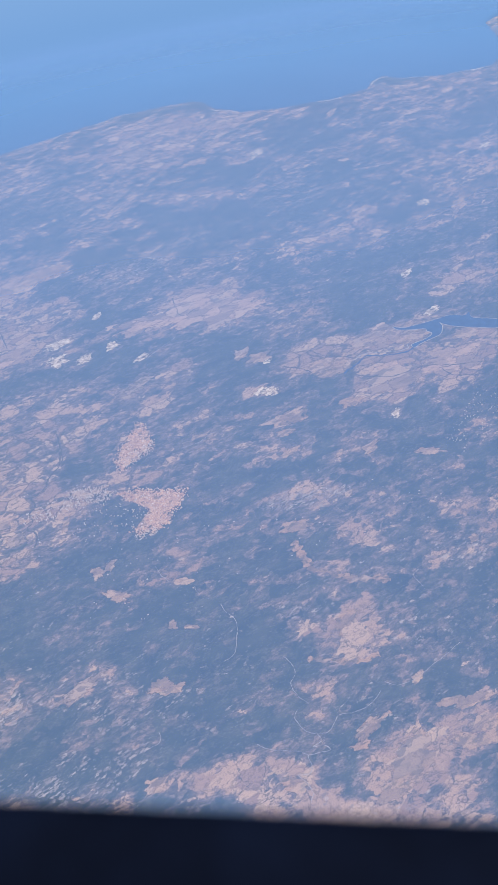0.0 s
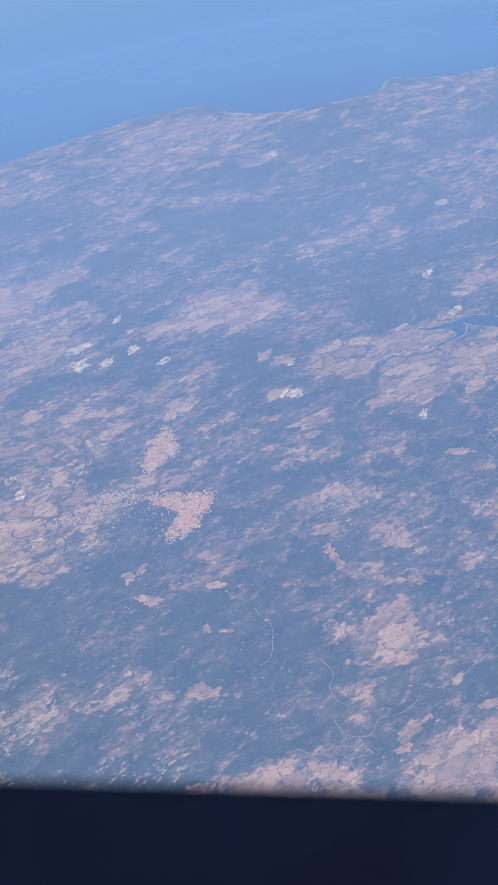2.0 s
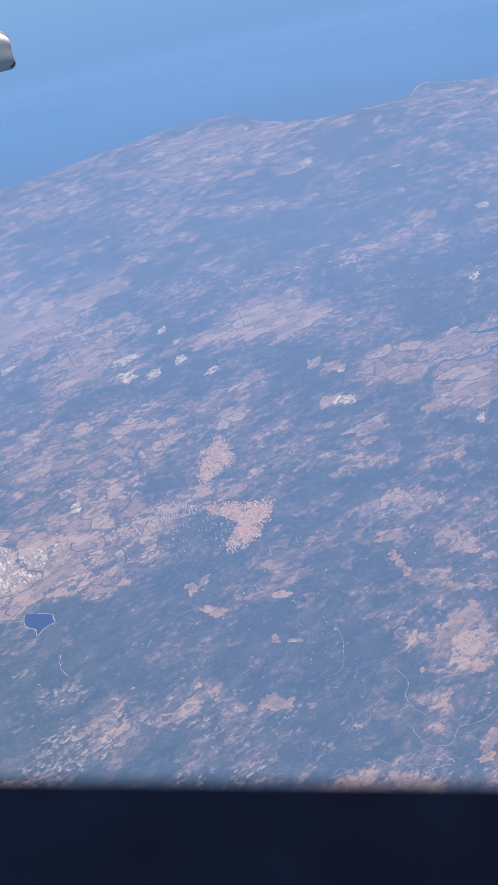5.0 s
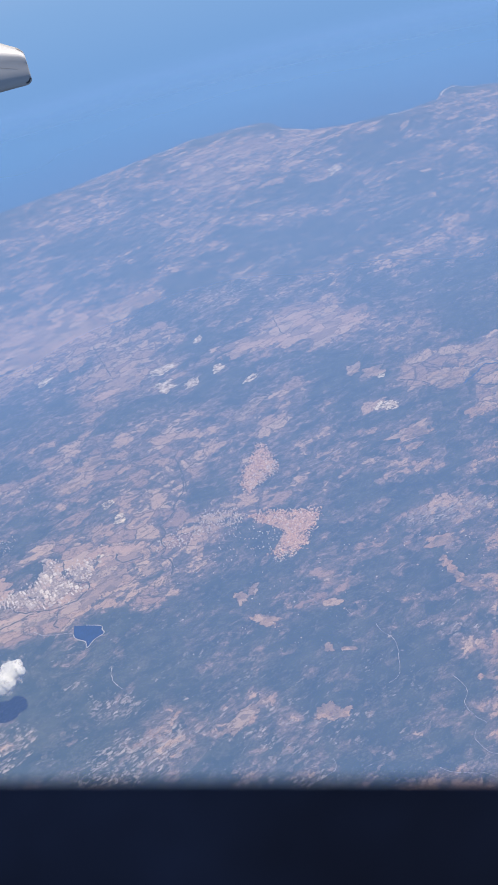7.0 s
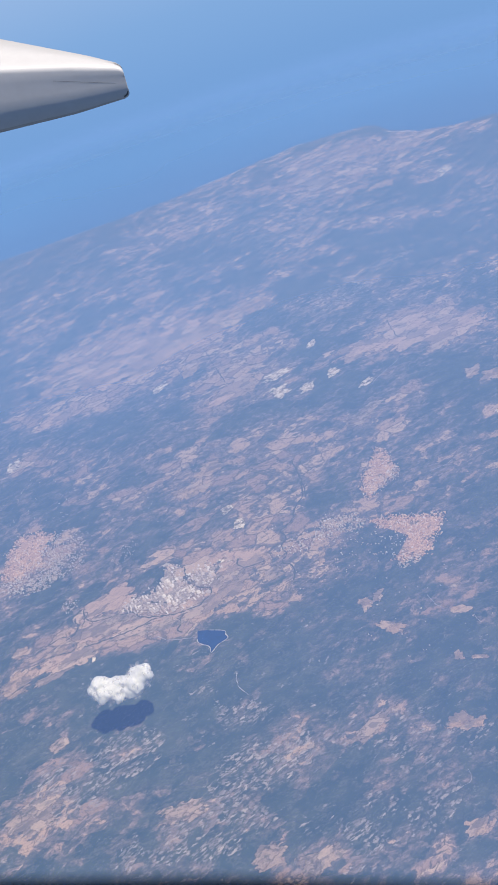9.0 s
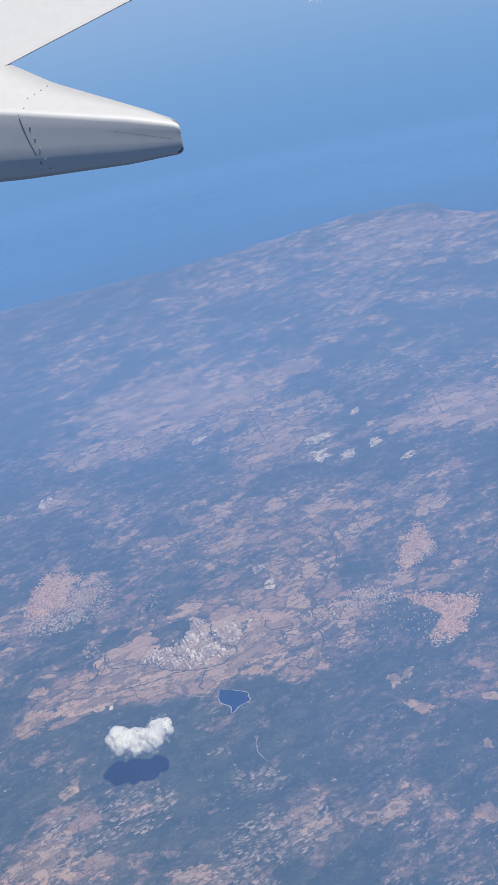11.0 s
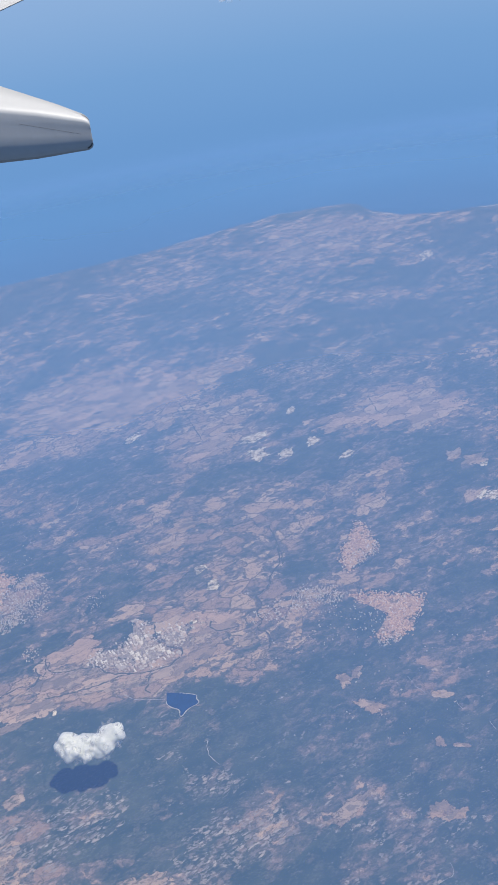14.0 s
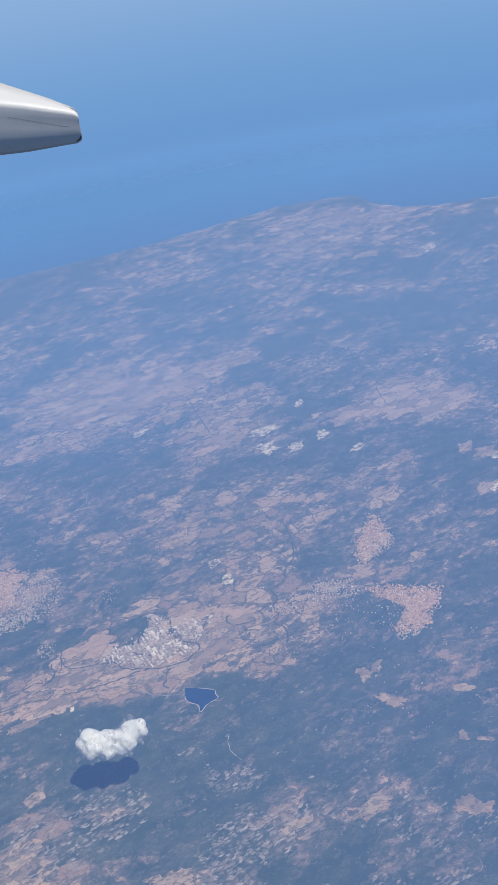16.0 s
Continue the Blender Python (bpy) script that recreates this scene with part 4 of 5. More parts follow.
def lake(points, rim, fill):
    """A reservoir: dark water with a pale, dried shore."""
    line = smooth_line(points + points[:1], 4)[:-1]
    mid = sum(line, Vector()) / len(line)
    base = ground_z(mid.x, mid.y)
    holder = tagged(new("reservoir"), "deep blue reservoir with a pale dry shore", "lake")
    holder.location = (mid.x, mid.y, base)
    for name, grow, lift, material in (("shore", rim, 0.14, M_SAND), ("water", 0.0, 0.20, fill)):
        bm = bmesh.new()
        loop = []
        n = len(line)
        for k, p in enumerate(line):
            d = (line[(k + 1) % n] - line[k - 1]).normalized()
            out = Vector((d.y, -d.x, 0))
            q = p - mid
            area = sum(line[j].x * line[(j + 1) % n].y - line[(j + 1) % n].x * line[j].y for j in range(n))
            q = q + (out if area > 0 else -out) * grow * (0.7 + 0.6 * noise.noise(p * 0.8))
            loop.append(bm.verts.new((q.x, q.y, lift)))
        f = bm.faces.new(loop)
        bmesh.ops.triangulate(bm, faces=[f])
        bmesh.ops.recalc_face_normals(bm, faces=bm.faces)
        if bm.faces and sum(g.normal.z for g in bm.faces) < 0:
            bmesh.ops.reverse_faces(bm, faces=bm.faces)
        me = bpy.data.meshes.new(name)
        bm.to_mesh(me)
        bm.free()
        me.materials.append(material)
        part(name, me, holder)
    return holder


lake([(-126.4, 299.2), (-121.8, 298.1), (-116.2, 296), (-116, 294.2), (-115.1, 292.1), (-117.5, 290.5), (-119.2, 289.2), (-120.4, 287.3), (-121.3, 286.7), (-121.7, 289.7), (-124.7, 291.8), (-126.3, 294.1)], 0.45, M_LAKE)
lake([(77.8, 434.2), (82.1, 431.3), (87.6, 431.5), (94.8, 432.7), (102.1, 434.4), (106.4, 435.1), (112.6, 432.6), (115.5, 435), (115.9, 428.9), (126.1, 423.1), (123.9, 416), (114.4, 419.8), (107.2, 423.2), (101.7, 427.6), (99.8, 430.1), (100.1, 426), (97.6, 419.6), (93.5, 417.3), (87.5, 414.6), (83.4, 411.9), (83, 414.7), (88.9, 416.9), (93.1, 419.7), (94, 422.1), (92.6, 424.3), (91.7, 427), (85.4, 428.3), (79.7, 430.5)], 0.55, M_RESERVOIR)


# ---- towns ----
def house(verts, faces, x, y, z, w, d, h, turn):
    """A house with a pitched roof, of eleven faces, added to a town's mesh."""
    k = len(verts)
    c, s = math.cos(turn), math.sin(turn)
    corner = ((-w, -d), (w, -d), (w, d), (-w, d))
    for up in (0, h):
        verts += [(x + c * a - s * b, y + s * a + c * b, z + up) for a, b in corner]
    verts += [(x - s * b, y + c * b, z + h + 0.35 * w) for b in (-d, d)]
    faces += [(k, k + 1, k + 5, k + 4), (k + 1, k + 2, k + 6, k + 5), (k + 2, k + 3, k + 7, k + 6), (k + 3, k, k + 4, k + 7)]
    faces += [(k + 4, k + 5, k + 8), (k + 6, k + 7, k + 9), (k + 5, k + 6, k + 9, k + 8), (k + 7, k + 4, k + 8, k + 9)]


def patch(x, y, ax, ay, bx, by, ragged, material):
    """The trodden ground between a town's houses."""
    if material is None:
        return
    n, rings = 60, 8
    verts, faces = [], []
    for q in range(rings + 1):
        for k in range(n):
            a = 2 * math.pi * k / n
            c, s = math.cos(a), math.sin(a)
            rim = 1 + ragged * 2.4 * (float(fractal(x + c * ax + s * bx, y + c * ay + s * by, 0.22, 2, 4)) - 0.5)
            r = rim * q / rings
            px_, py_ = x + r * (c * ax + s * bx), y + r * (c * ay + s * by)
            verts.append((px_, py_, ground_z(px_, py_) + (0.07 if q < rings else 0.0)))
    for q in range(rings):
        for k in range(n):
            faces.append((q * n + k, (q + 1) * n + k, (q + 1) * n + (k + 1) % n, q * n + (k + 1) % n))
    tagged(new("pavement", mesh_of("pavement", verts, faces, material, True)), "dusty paved ground between buildings", "pavement", kind="structure")


def town(x, y, ax, ay, bx, by, count, material, ragged):
    rnd = random.Random(round(x * 10 + y * 7))
    verts, faces = [], []
    while len(faces) < 8 * count:
        u, w = rnd.uniform(-1.3, 1.3), rnd.uniform(-1.3, 1.3)
        px_, py_ = x + u * ax + w * bx, y + u * ay + w * by
        rim = 1 + ragged * 2.4 * (float(fractal(px_, py_, 0.22, 2, 3)) - 0.5)
        if math.hypot(u, w) > rim:
            continue
        size = rnd.uniform(0.08, 0.19) * (1.25 if rnd.random() < 0.15 else 1)
        turn = 0.4 + 0.5 * noise.noise((px_ * 0.08, py_ * 0.08, 0)) + rnd.choice((0, math.pi / 2))
        house(verts, faces, px_, py_, ground_z(px_, py_) - 0.05, size, size * rnd.uniform(1.0, 1.9), rnd.uniform(0.18, 0.36), turn)
    patch(x, y, ax, ay, bx, by, ragged, M_STREETS if material is M_TILE else None)
    what = "close-built town of terracotta roofed houses" if material is M_TILE else "scattered pale houses among fields"
    return tagged(new("town" if material is M_TILE else "village", mesh_of("houses", verts, faces, material)), what, "town", kind="stuff")


def inside(points, x, y):
    hit = False
    for k, (ax, ay) in enumerate(points):
        bx, by = points[k - 1]
        if (ay > y) != (by > y) and x < ax + (y - ay) * (bx - ax) / (by - ay):
            hit = not hit
    return hit


def ground_between(points, material):
    """The trodden ground of a built-up area, within its outline."""
    line = smooth_line(list(points) + [points[0]], 6)[:-1]
    mid = sum(line, Vector()) / len(line)
    rings, n = 6, len(line)
    verts, faces = [], []
    for q in range(rings + 1):
        for p in line:
            c = mid + (p - mid) * 1.05 * q / rings
            verts.append((c.x, c.y, ground_z(c.x, c.y) + (0.09 if q < rings else 0.0)))
    for q in range(rings):
        for k in range(n):
            faces.append((q * n + k, (q + 1) * n + k, (q + 1) * n + (k + 1) % n, q * n + (k + 1) % n))
    me = with_rim(mesh_of("pavement", verts, faces, material, True), [q / rings for q in range(rings + 1) for _ in range(n)])
    tagged(new("pavement", me), "dusty paved ground between buildings", "pavement", kind="structure")


def town_in(points, count, material, sizes=(0.11, 0.24)):
    """Houses close together within an outline, thinning out past it."""
    rnd = random.Random(round(points[0][0] * 10 + points[0][1] * 7))
    xs, ys = [p[0] for p in points], [p[1] for p in points]
    verts, faces = [], []
    while len(faces) < 8 * count:
        px_, py_ = rnd.uniform(min(xs) - 2, max(xs) + 2), rnd.uniform(min(ys) - 2, max(ys) + 2)
        stray = 1.4 + 1.8 * float(fractal(px_, py_, 0.3, 2, 3))
        if float(fractal(px_, py_, 0.30, 3, 3)) < rnd.uniform(0.25, 0.56):
            continue
        if not inside(points, px_ + rnd.gauss(0, 0.55) * stray, py_ + rnd.gauss(0, 0.55) * stray):
            continue
        size = rnd.uniform(*sizes) * (1.35 if rnd.random() < 0.12 else 1)
        turn = 0.4 + 0.5 * noise.noise((px_ * 0.08, py_ * 0.08, 0)) + rnd.choice((0, math.pi / 2))
        house(verts, faces, px_, py_, ground_z(px_, py_) - 0.05, size, size * rnd.uniform(1.0, 1.9), rnd.uniform(0.18, 0.36), turn)
    if material is M_TILE:
        ground_between(points, M_STREETS)
    what = {M_TILE: ("town", "close-built town of terracotta roofed houses"), M_WHITE: ("village", "scattered pale houses among fields"),
            M_SHED: ("works_buildings", "small pale works buildings between warehouses")}[material]
    return tagged(new(what[0], mesh_of("houses", verts, faces, material)), what[1], "town", kind="stuff")


town(-45.8, 312.1, 4.5, 1.1, -0.1, -2.4, 90, M_WHITE, 0.4)
town(-50.5, 363.5, 4.4, 1.5, 0.2, -4.6, 150, M_WHITE, 0.5)
town(-43, 370.9, 2.6, 2.7, 0.3, -6.1, 120, M_WHITE, 0.5)
town(-195.6, 350.8, 5.5, 1.8, 1.7, -6, 260, M_WHITE, 0.4)
town(-185.5, 360.3, 7.8, 3.4, 2.6, -8.4, 300, M_WHITE, 0.5)
town(-209.1, 351.8, 7, 0.9, 1.3, -4.4, 160, M_WHITE, 0.4)
town(-66.5, 343.2, 8.2, 0.6, 0.8, -5.9, 170, M_WHITE, 0.45)
town(-80.5, 340.9, 10.4, 4.5, 0.7, -3.9, 70, M_WHITE, 0.45)
town(-180.3, 329.8, 3.5, 0.5, 0.5, -4.2, 60, M_WHITE, 0.45)
town(-106, 342.8, 14.5, 7.7, 1, -7.6, 50, M_WHITE, 0.5)
town(-48.9, 321.8, 12.8, -1.3, -1.4, -9.7, 60, M_WHITE, 0.6)
town(-67.2, 324.2, 22.7, 4.2, 2.5, -11.1, 80, M_WHITE, 0.7)
town(-197.1, 406.1, 55.2, -4.3, 6.6, -28.2, 110, M_WHITE, 0.7)
town(-159.9, 356.8, 6.1, 1.6, 0.5, -5.8, 45, M_WHITE, 0.45)
town(93.6, 348.5, 11.5, 4.9, -7.5, -18.3, 120, M_WHITE, 0.6)
town(29.2, 306.6, 35.8, 3.5, 0.6, -20.3, 70, M_WHITE, 0.8)
town(-36.9, 292.1, 26, 5.7, -1, -23.8, 50, M_WHITE, 0.8)
town_in([(-56.3, 340.9), (-50.9, 341.9), (-42, 339.3), (-29, 335.1), (-31.1, 326.9), (-34.4, 322.5), (-35.9, 316.2), (-42.8, 313.7), (-48.1, 312.9), (-50.3, 314.6), (-44.1, 318.5), (-43.6, 326.1), (-45.2, 332.2), (-52.3, 335.8)], 1050, M_TILE)
town_in([(-47.7, 391.6), (-44.7, 389.1), (-43.9, 382), (-41.8, 376.4), (-43.3, 367.7), (-48, 363.6), (-52.3, 358.7), (-55.9, 355.6), (-57, 365.6), (-55.2, 373.3), (-52.3, 378)], 620, M_TILE)
town_in([(-215.3, 371), (-211.9, 386.7), (-202.5, 387.4), (-194.4, 381.4), (-197.8, 370.6), (-195.5, 362), (-203.5, 360.6), (-207.3, 355.9), (-214.5, 356.9)], 900, M_TILE)
town_in([(-198.9, 381.1), (-185.7, 382.3), (-179.2, 371.7), (-185.5, 360.3), (-191.9, 351.3), (-198.3, 344.5), (-211.2, 346.3), (-211.4, 354.4), (-201.2, 362.1)], 950, M_WHITE, (0.09, 0.22))
town_in([(-78.9, 345.7), (-72.9, 350), (-61, 346.3), (-59.6, 338.8), (-68.6, 336.4), (-78.4, 336.7)], 300, M_WHITE, (0.1, 0.24))
town_in([(-97.1, 337.1), (-90.4, 339.2), (-79.4, 338.7), (-84.2, 331.1), (-95.1, 331.6)], 110, M_WHITE, (0.1, 0.24))


def shed_meshes():
    made = []
    for w, d in ((0.30, 0.46), (0.42, 0.80), (0.52, 0.62), (0.26, 0.95), (0.70, 1.10)):
        verts = [(a, b, c) for c in (0, 0.28) for a, b in ((-w, -d), (w, -d), (w, d), (-w, d))]
        walls = mesh_of("walls", verts, [(0, 1, 5, 4), (1, 2, 6, 5), (2, 3, 7, 6), (3, 0, 4, 7)], M_WALL)
        o = 0.04
        top = [(a * (w + o), b * (d + o), 0.28) for a, b in ((-1, -1), (1, -1), (1, 1), (-1, 1))] + [(0, -d - o, 0.36), (0, d + o, 0.36)]
        roof = [mesh_of("roof", top, [(0, 1, 4), (1, 2, 5, 4), (2, 3, 5), (3, 0, 4, 5)], m) for m in M_ROOFS]
        made.append((w, d, walls, roof))
    return made


M_WALL = plain_material("pale_block_wall", (0.40, 0.37, 0.33), 0.9, 3.0)
M_ROOFS = [plain_material("white_sheet_roof", (0.86, 0.74, 0.57), 0.5, 1.5), plain_material("grey_sheet_roof", (0.52, 0.43, 0.33), 0.6, 1.5),
           plain_material("rust_sheet_roof", (0.58, 0.43, 0.31), 0.8, 1.5), plain_material("cream_sheet_roof", (0.70, 0.57, 0.42), 0.6, 1.5)]
SHEDS = shed_meshes()


def estate(points, across, along):
    """Warehouses of an industrial estate, in rows within an outline."""
    rnd = random.Random(round(points[0][0] * 13 + points[0][1] * 5))
    ground_between(points, M_YARDS)
    xs, ys = [p[0] for p in points], [p[1] for p in points]
    mx, my = sum(xs) / len(xs), sum(ys) / len(ys)
    c, s = math.cos(radians(24)), math.sin(radians(24))
    for i in range(-24, 25):
        for j in range(-24, 25):
            if (i % 5 == 4 and rnd.random() < 0.7) or (j % 6 == 5 and rnd.random() < 0.7) or rnd.random() < 0.18:
                continue
            u, w = i * across + rnd.uniform(-0.34, 0.34), j * along + rnd.uniform(-0.40, 0.40)
            px_, py_ = mx + c * u - s * w, my + s * u + c * w
            if not inside(points, px_, py_):
                continue
            ww, dd, walls, roofs = rnd.choice(SHEDS)
            shed = tagged(new("warehouse", walls), "pale sheet-roofed warehouse on an industrial estate", "warehouse", "sheds of the estate")
            shed.matrix_basis = pose(px_, py_, ground_z(px_, py_) - 0.02, 0, 0, 24 + (90 if ww > 0.45 and rnd.random() < 0.3 else 0) + 18 * noise.noise((px_ * 0.1, py_ * 0.1, 3)) + rnd.uniform(-3, 3))
            part("roof", rnd.choice(roofs), shed)


estate([(-156.7, 318), (-158, 322.7), (-152.6, 327.1), (-146.8, 326.5), (-139.7, 336.7), (-140.9, 342.5), (-134.9, 340.3), (-133.1, 330.2), (-127.6, 323.8), (-121.9, 320.4), (-127.4, 314.1), (-137.6, 312.5), (-144.2, 313.7), (-151.9, 318)], 1.50, 1.95)
town_in([(-156.7, 318), (-158, 322.7), (-152.6, 327.1), (-146.8, 326.5), (-139.7, 336.7), (-140.9, 342.5), (-134.9, 340.3), (-133.1, 330.2), (-127.6, 323.8), (-121.9, 320.4), (-127.4, 314.1), (-137.6, 312.5), (-144.2, 313.7), (-151.9, 318)], 420, M_SHED, (0.14, 0.30))
estate([(-130.8, 338.8), (-119.9, 335.6), (-121, 323.1), (-127.6, 325.5), (-130.5, 330.6)], 1.50, 1.95)
town_in([(-130.8, 338.8), (-119.9, 335.6), (-121, 323.1), (-127.6, 325.5), (-130.5, 330.6)], 130, M_SHED, (0.14, 0.30))


# ---- the small cumulus cloud ----
def cloud_material():
    s = Nodes("cloud")
    p = s.add("BsdfPrincipled", Roughness=1.0)
    p.inputs["Base Color"].default_value = (1.0, 0.93, 0.80, 1)
    p.inputs["Specular IOR Level"].default_value = 0.0
    p.inputs["Subsurface Weight"].default_value = 1.0
    p.inputs["Subsurface Radius"].default_value = (1.0, 1.0, 1.0)
    p.inputs["Subsurface Scale"].default_value = 1.8
    thin = s.add("MixShader", Fac=0.08)
    s.put(thin, 1, p.outputs[0])
    s.put(thin, 2, s.add("BsdfTransparent").outputs[0])
    s.tree.links.new(thin.outputs[0], s.out.inputs[0])
    return s.mat


M_CLOUD = cloud_material()
CLOUD = Matrix(((0.98926, 0.12652, 0.07316, -145.70000), (0.00417, 0.47592, -0.87948, 257.60000), (-0.14609, 0.87034, 0.47028, 22.50000), (0, 0, 0, 1)))
PUFFS = []


def puff(x, y, r):
    PUFFS.append((x, y, r))


puff(-8.6, -1.5, 2.3)
puff(-6.3, -0.1, 3.2)
puff(-5.4, -2.6, 3.4)
puff(-2.4, -2.2, 3.9)
puff(-3.3, -4.5, 1.9)
puff(0.6, -1.7, 3.9)
puff(-0.6, -4.2, 2.3)
puff(2.7, 0.1, 2.7)
puff(1.7, -1.0, 3.0)
puff(3.1, -2.4, 3.5)
puff(4.9, -0.3, 3.4)
puff(6.6, 1.8, 3.5)
puff(7.7, 0.1, 2.5)
puff(8.6, 3.6, 2.1)
puff(9.5, 2.2, 1.8)
puff(5.2, 2.9, 2.1)
puff(-8.3, -2.9, 1.9)


def cloud_mesh(puffs, seed, curls, spread=0.85, size=(0.16, 0.40), core=True, material=None):
    """Many small round billows over a few large ones, each with an uneven skin."""
    rnd = random.Random(seed)
    bm = bmesh.new()

    def billow(at, r, detail):
        made = bmesh.ops.create_icosphere(bm, subdivisions=detail, radius=r, matrix=Matrix.Translation(at))
        for vert in made["verts"]:
            d = (vert.co - at).normalized()
            vert.co += d * r * (0.30 * noise.noise(vert.co * (0.9 / max(r, 0.4)) + Vector((seed, 0, 0))) + 0.10 * noise.noise(vert.co * 1.3) + 0.05 * noise.noise(vert.co * 3.0))

    for x, y, r in puffs:
        at = Vector((x, y, rnd.uniform(-1.6, 1.6)))
        if core:
            billow(at, r * 0.92, 4)
            billow(at + Vector((0.3, -0.4, -0.9 * r)), r * 0.9, 3)
        for _ in range(curls):
            d = Vector((rnd.gauss(0, 1), rnd.gauss(0, 1), rnd.gauss(0, 1))).normalized()
            billow(at + d * r * rnd.uniform(0.6, spread), r * rnd.uniform(*size), 3 if core else 2)
    me = bpy.data.meshes.new("cloud")
    bm.to_mesh(me)
    bm.free()
    me.polygons.foreach_set("use_smooth", [True] * len(me.polygons))
    me.materials.append(material or M_CLOUD)
    return me


def veil_material(name, grain, most):
    s = Nodes(name)
    d = s.add("BsdfDiffuse", Color=(1.0, 0.97, 0.91, 1))
    lit = s.add("MixShader", Fac=0.5)
    s.put(lit, 1, d.outputs[0])
    s.put(lit, 2, s.add("BsdfTranslucent", Color=(1.0, 0.97, 0.91, 1)).outputs[0])
    m = s.add("MixShader", Fac=s.span(s.noise(grain, 4.0, 0.6), 0.35, 0.75, 0.02, most))
    s.put(m, 1, s.add("BsdfTransparent").outputs[0])
    s.put(m, 2, lit.outputs[0])
    s.tree.links.new(m.outputs[0], s.out.inputs[0])
    return s.mat


M_VEIL = veil_material("cloud_veil", 0.9, 0.30)
M_STREAK = veil_material("thin_far_cloud", 0.02, 0.16)
cloud = tagged(new("cloud", cloud_mesh(PUFFS, 3, 12, 0.80, (0.22, 0.42))), "small bright white cumulus cloud over dark woods", "cloud")
cloud.matrix_world = CLOUD
skin = cloud.modifiers.new("merge", "REMESH")
skin.mode, skin.voxel_size, skin.use_smooth_shade = "VOXEL", 0.26, True
soften = cloud.modifiers.new("soften", "SMOOTH")
soften.factor, soften.iterations = 0.5, 14
for size, amount, rough in ((3.4, 1.3, 1), (1.1, 0.26, 2)):
    curl = bpy.data.textures.new("curl", "CLOUDS")
    curl.noise_scale, curl.noise_depth = size, rough
    ruffle = cloud.modifiers.new("ruffle", "DISPLACE")
    ruffle.texture, ruffle.strength, ruffle.mid_level, ruffle.texture_coords = curl, amount, 0.5, "LOCAL"
part("wisps", cloud_mesh(PUFFS, 8, 13, 1.24, (0.16, 0.34), False, M_VEIL), cloud, "thin ragged edges of cloud")


# ---- thin far clouds ----
def streak(name, x, y, z, length, thick, turn, label):
    """A thin flat wisp, long and ragged."""
    rnd = random.Random(round(x + y))
    blobs = [(rnd.uniform(-0.5, 0.5) * length, rnd.gauss(0, 0.25) * thick, thick * rnd.uniform(0.5, 1.1)) for _ in range(8 if length < 10 else 26)]
    ob = tagged(new(name, cloud_mesh(blobs, 5, 2, 1.3, (0.5, 0.9), False, M_STREAK)), label, "cloud")
    ob.matrix_world = pose(x, y, z, 70, 0, turn) @ Matrix.Diagonal((1.6, 0.35, 0.6, 1))
    return ob


streak('far_cloud', 30, 4593, -204, 150, 14, 8, 'thin white streak of far cloud over the sea')
streak('far_cloud', 210, 4590, -218, 110, 10, 8, 'thin white streak of far cloud over the sea')
streak('far_cloud', 555, 4613, -258, 60, 8, 8, 'thin white streak of far cloud over the sea')
streak('small_cloud', -169.6, 514.6, 9.0, 3.4, 1.9, 10, 'tiny faint puff of cloud over the plain')


# ---- the aircraft: flap fairing, wing, and the window surround ----
PX = 2.4080
TIP = Matrix(((0.98431, 0.13454, 0.11413, -700.882), (0.03603, 0.47999, -0.87653, 4468.216), (-0.17272, 0.86689, 0.46762, -667.701), (0, 0, 0, 1)))
LEAN = (-0.0653, 0.2846)


def at_tip(x, y, deep):
    """A point of the fairing from its side drawing: x aft, y down, deep away from the cabin."""
    return ((x + deep * LEAN[0]) * PX, (-y + deep * LEAN[1]) * PX, -deep * PX)


FAIRING_X = [-900, -700, -500, -400] + list(range(-340, -20, 16)) + [-16, -12, -9, -6, -4, -2, -1, 0]


def fairing_ring(x):
    """One cross-section: a flat, lit top, a rounded shoulder, a tall side that turns under."""
    top = float(np.interp(x, (-900, -500, -298, -240, -13, 0), (-420, -238, -150, -124, -54, -49)))
    crease = float(np.interp(x, (-900, -298, -198, -98, -18, 0), (-98, -69, -62, -55, -45, -42)))
    base = float(np.interp(x, (-900, -298, -98, -23, 0), (112, 55, 28, 13, 9)))
    h = base - crease
    w = 1.45 * (crease - top)
    r = min(9.0, 0.12 * h)
    ring = [(top + 0.10 * (crease - top), w * 1.02), (top, w * 0.93), (top + 0.5 * (crease - top) - r * 0.2, w * 0.48), (crease - r, 0.06 * w + r * 0.9),
            (crease - 0.35 * r, 0.35 * r), (crease + 0.4 * r, 0.12 * r), (crease + r, 0.34 * r), (crease + 0.25 * h, 0.135 * h), (crease + 0.50 * h, 0.278 * h),
            (crease + 0.68 * h, 0.390 * h), (crease + 0.84 * h, 0.52 * h), (crease + 0.95 * h, 0.72 * h), (base, 0.98 * h), (crease + 0.93 * h, 0.95 * h + w * 0.5)]
    if x > -12:
        k = 1 - 0.26 * (1 - math.sqrt(max(0.0, 1 - ((x + 12) / 12.0) ** 2)))
        ring = [(-22 + (y + 22) * k, 20 + (d - 20) * (0.5 + 0.5 * k)) for y, d in ring]
    return ring


def tip_depth(x, y):
    ring = fairing_ring(x)[1:13]
    return float(np.interp(y, [p[0] for p in ring], [p[1] for p in ring]))


wing_holder = tagged(new("aircraft_wing"), "white painted aircraft wing with a flap fairing coloured darker underneath for shade", "aircraft wing")
wing_holder.matrix_world = TIP


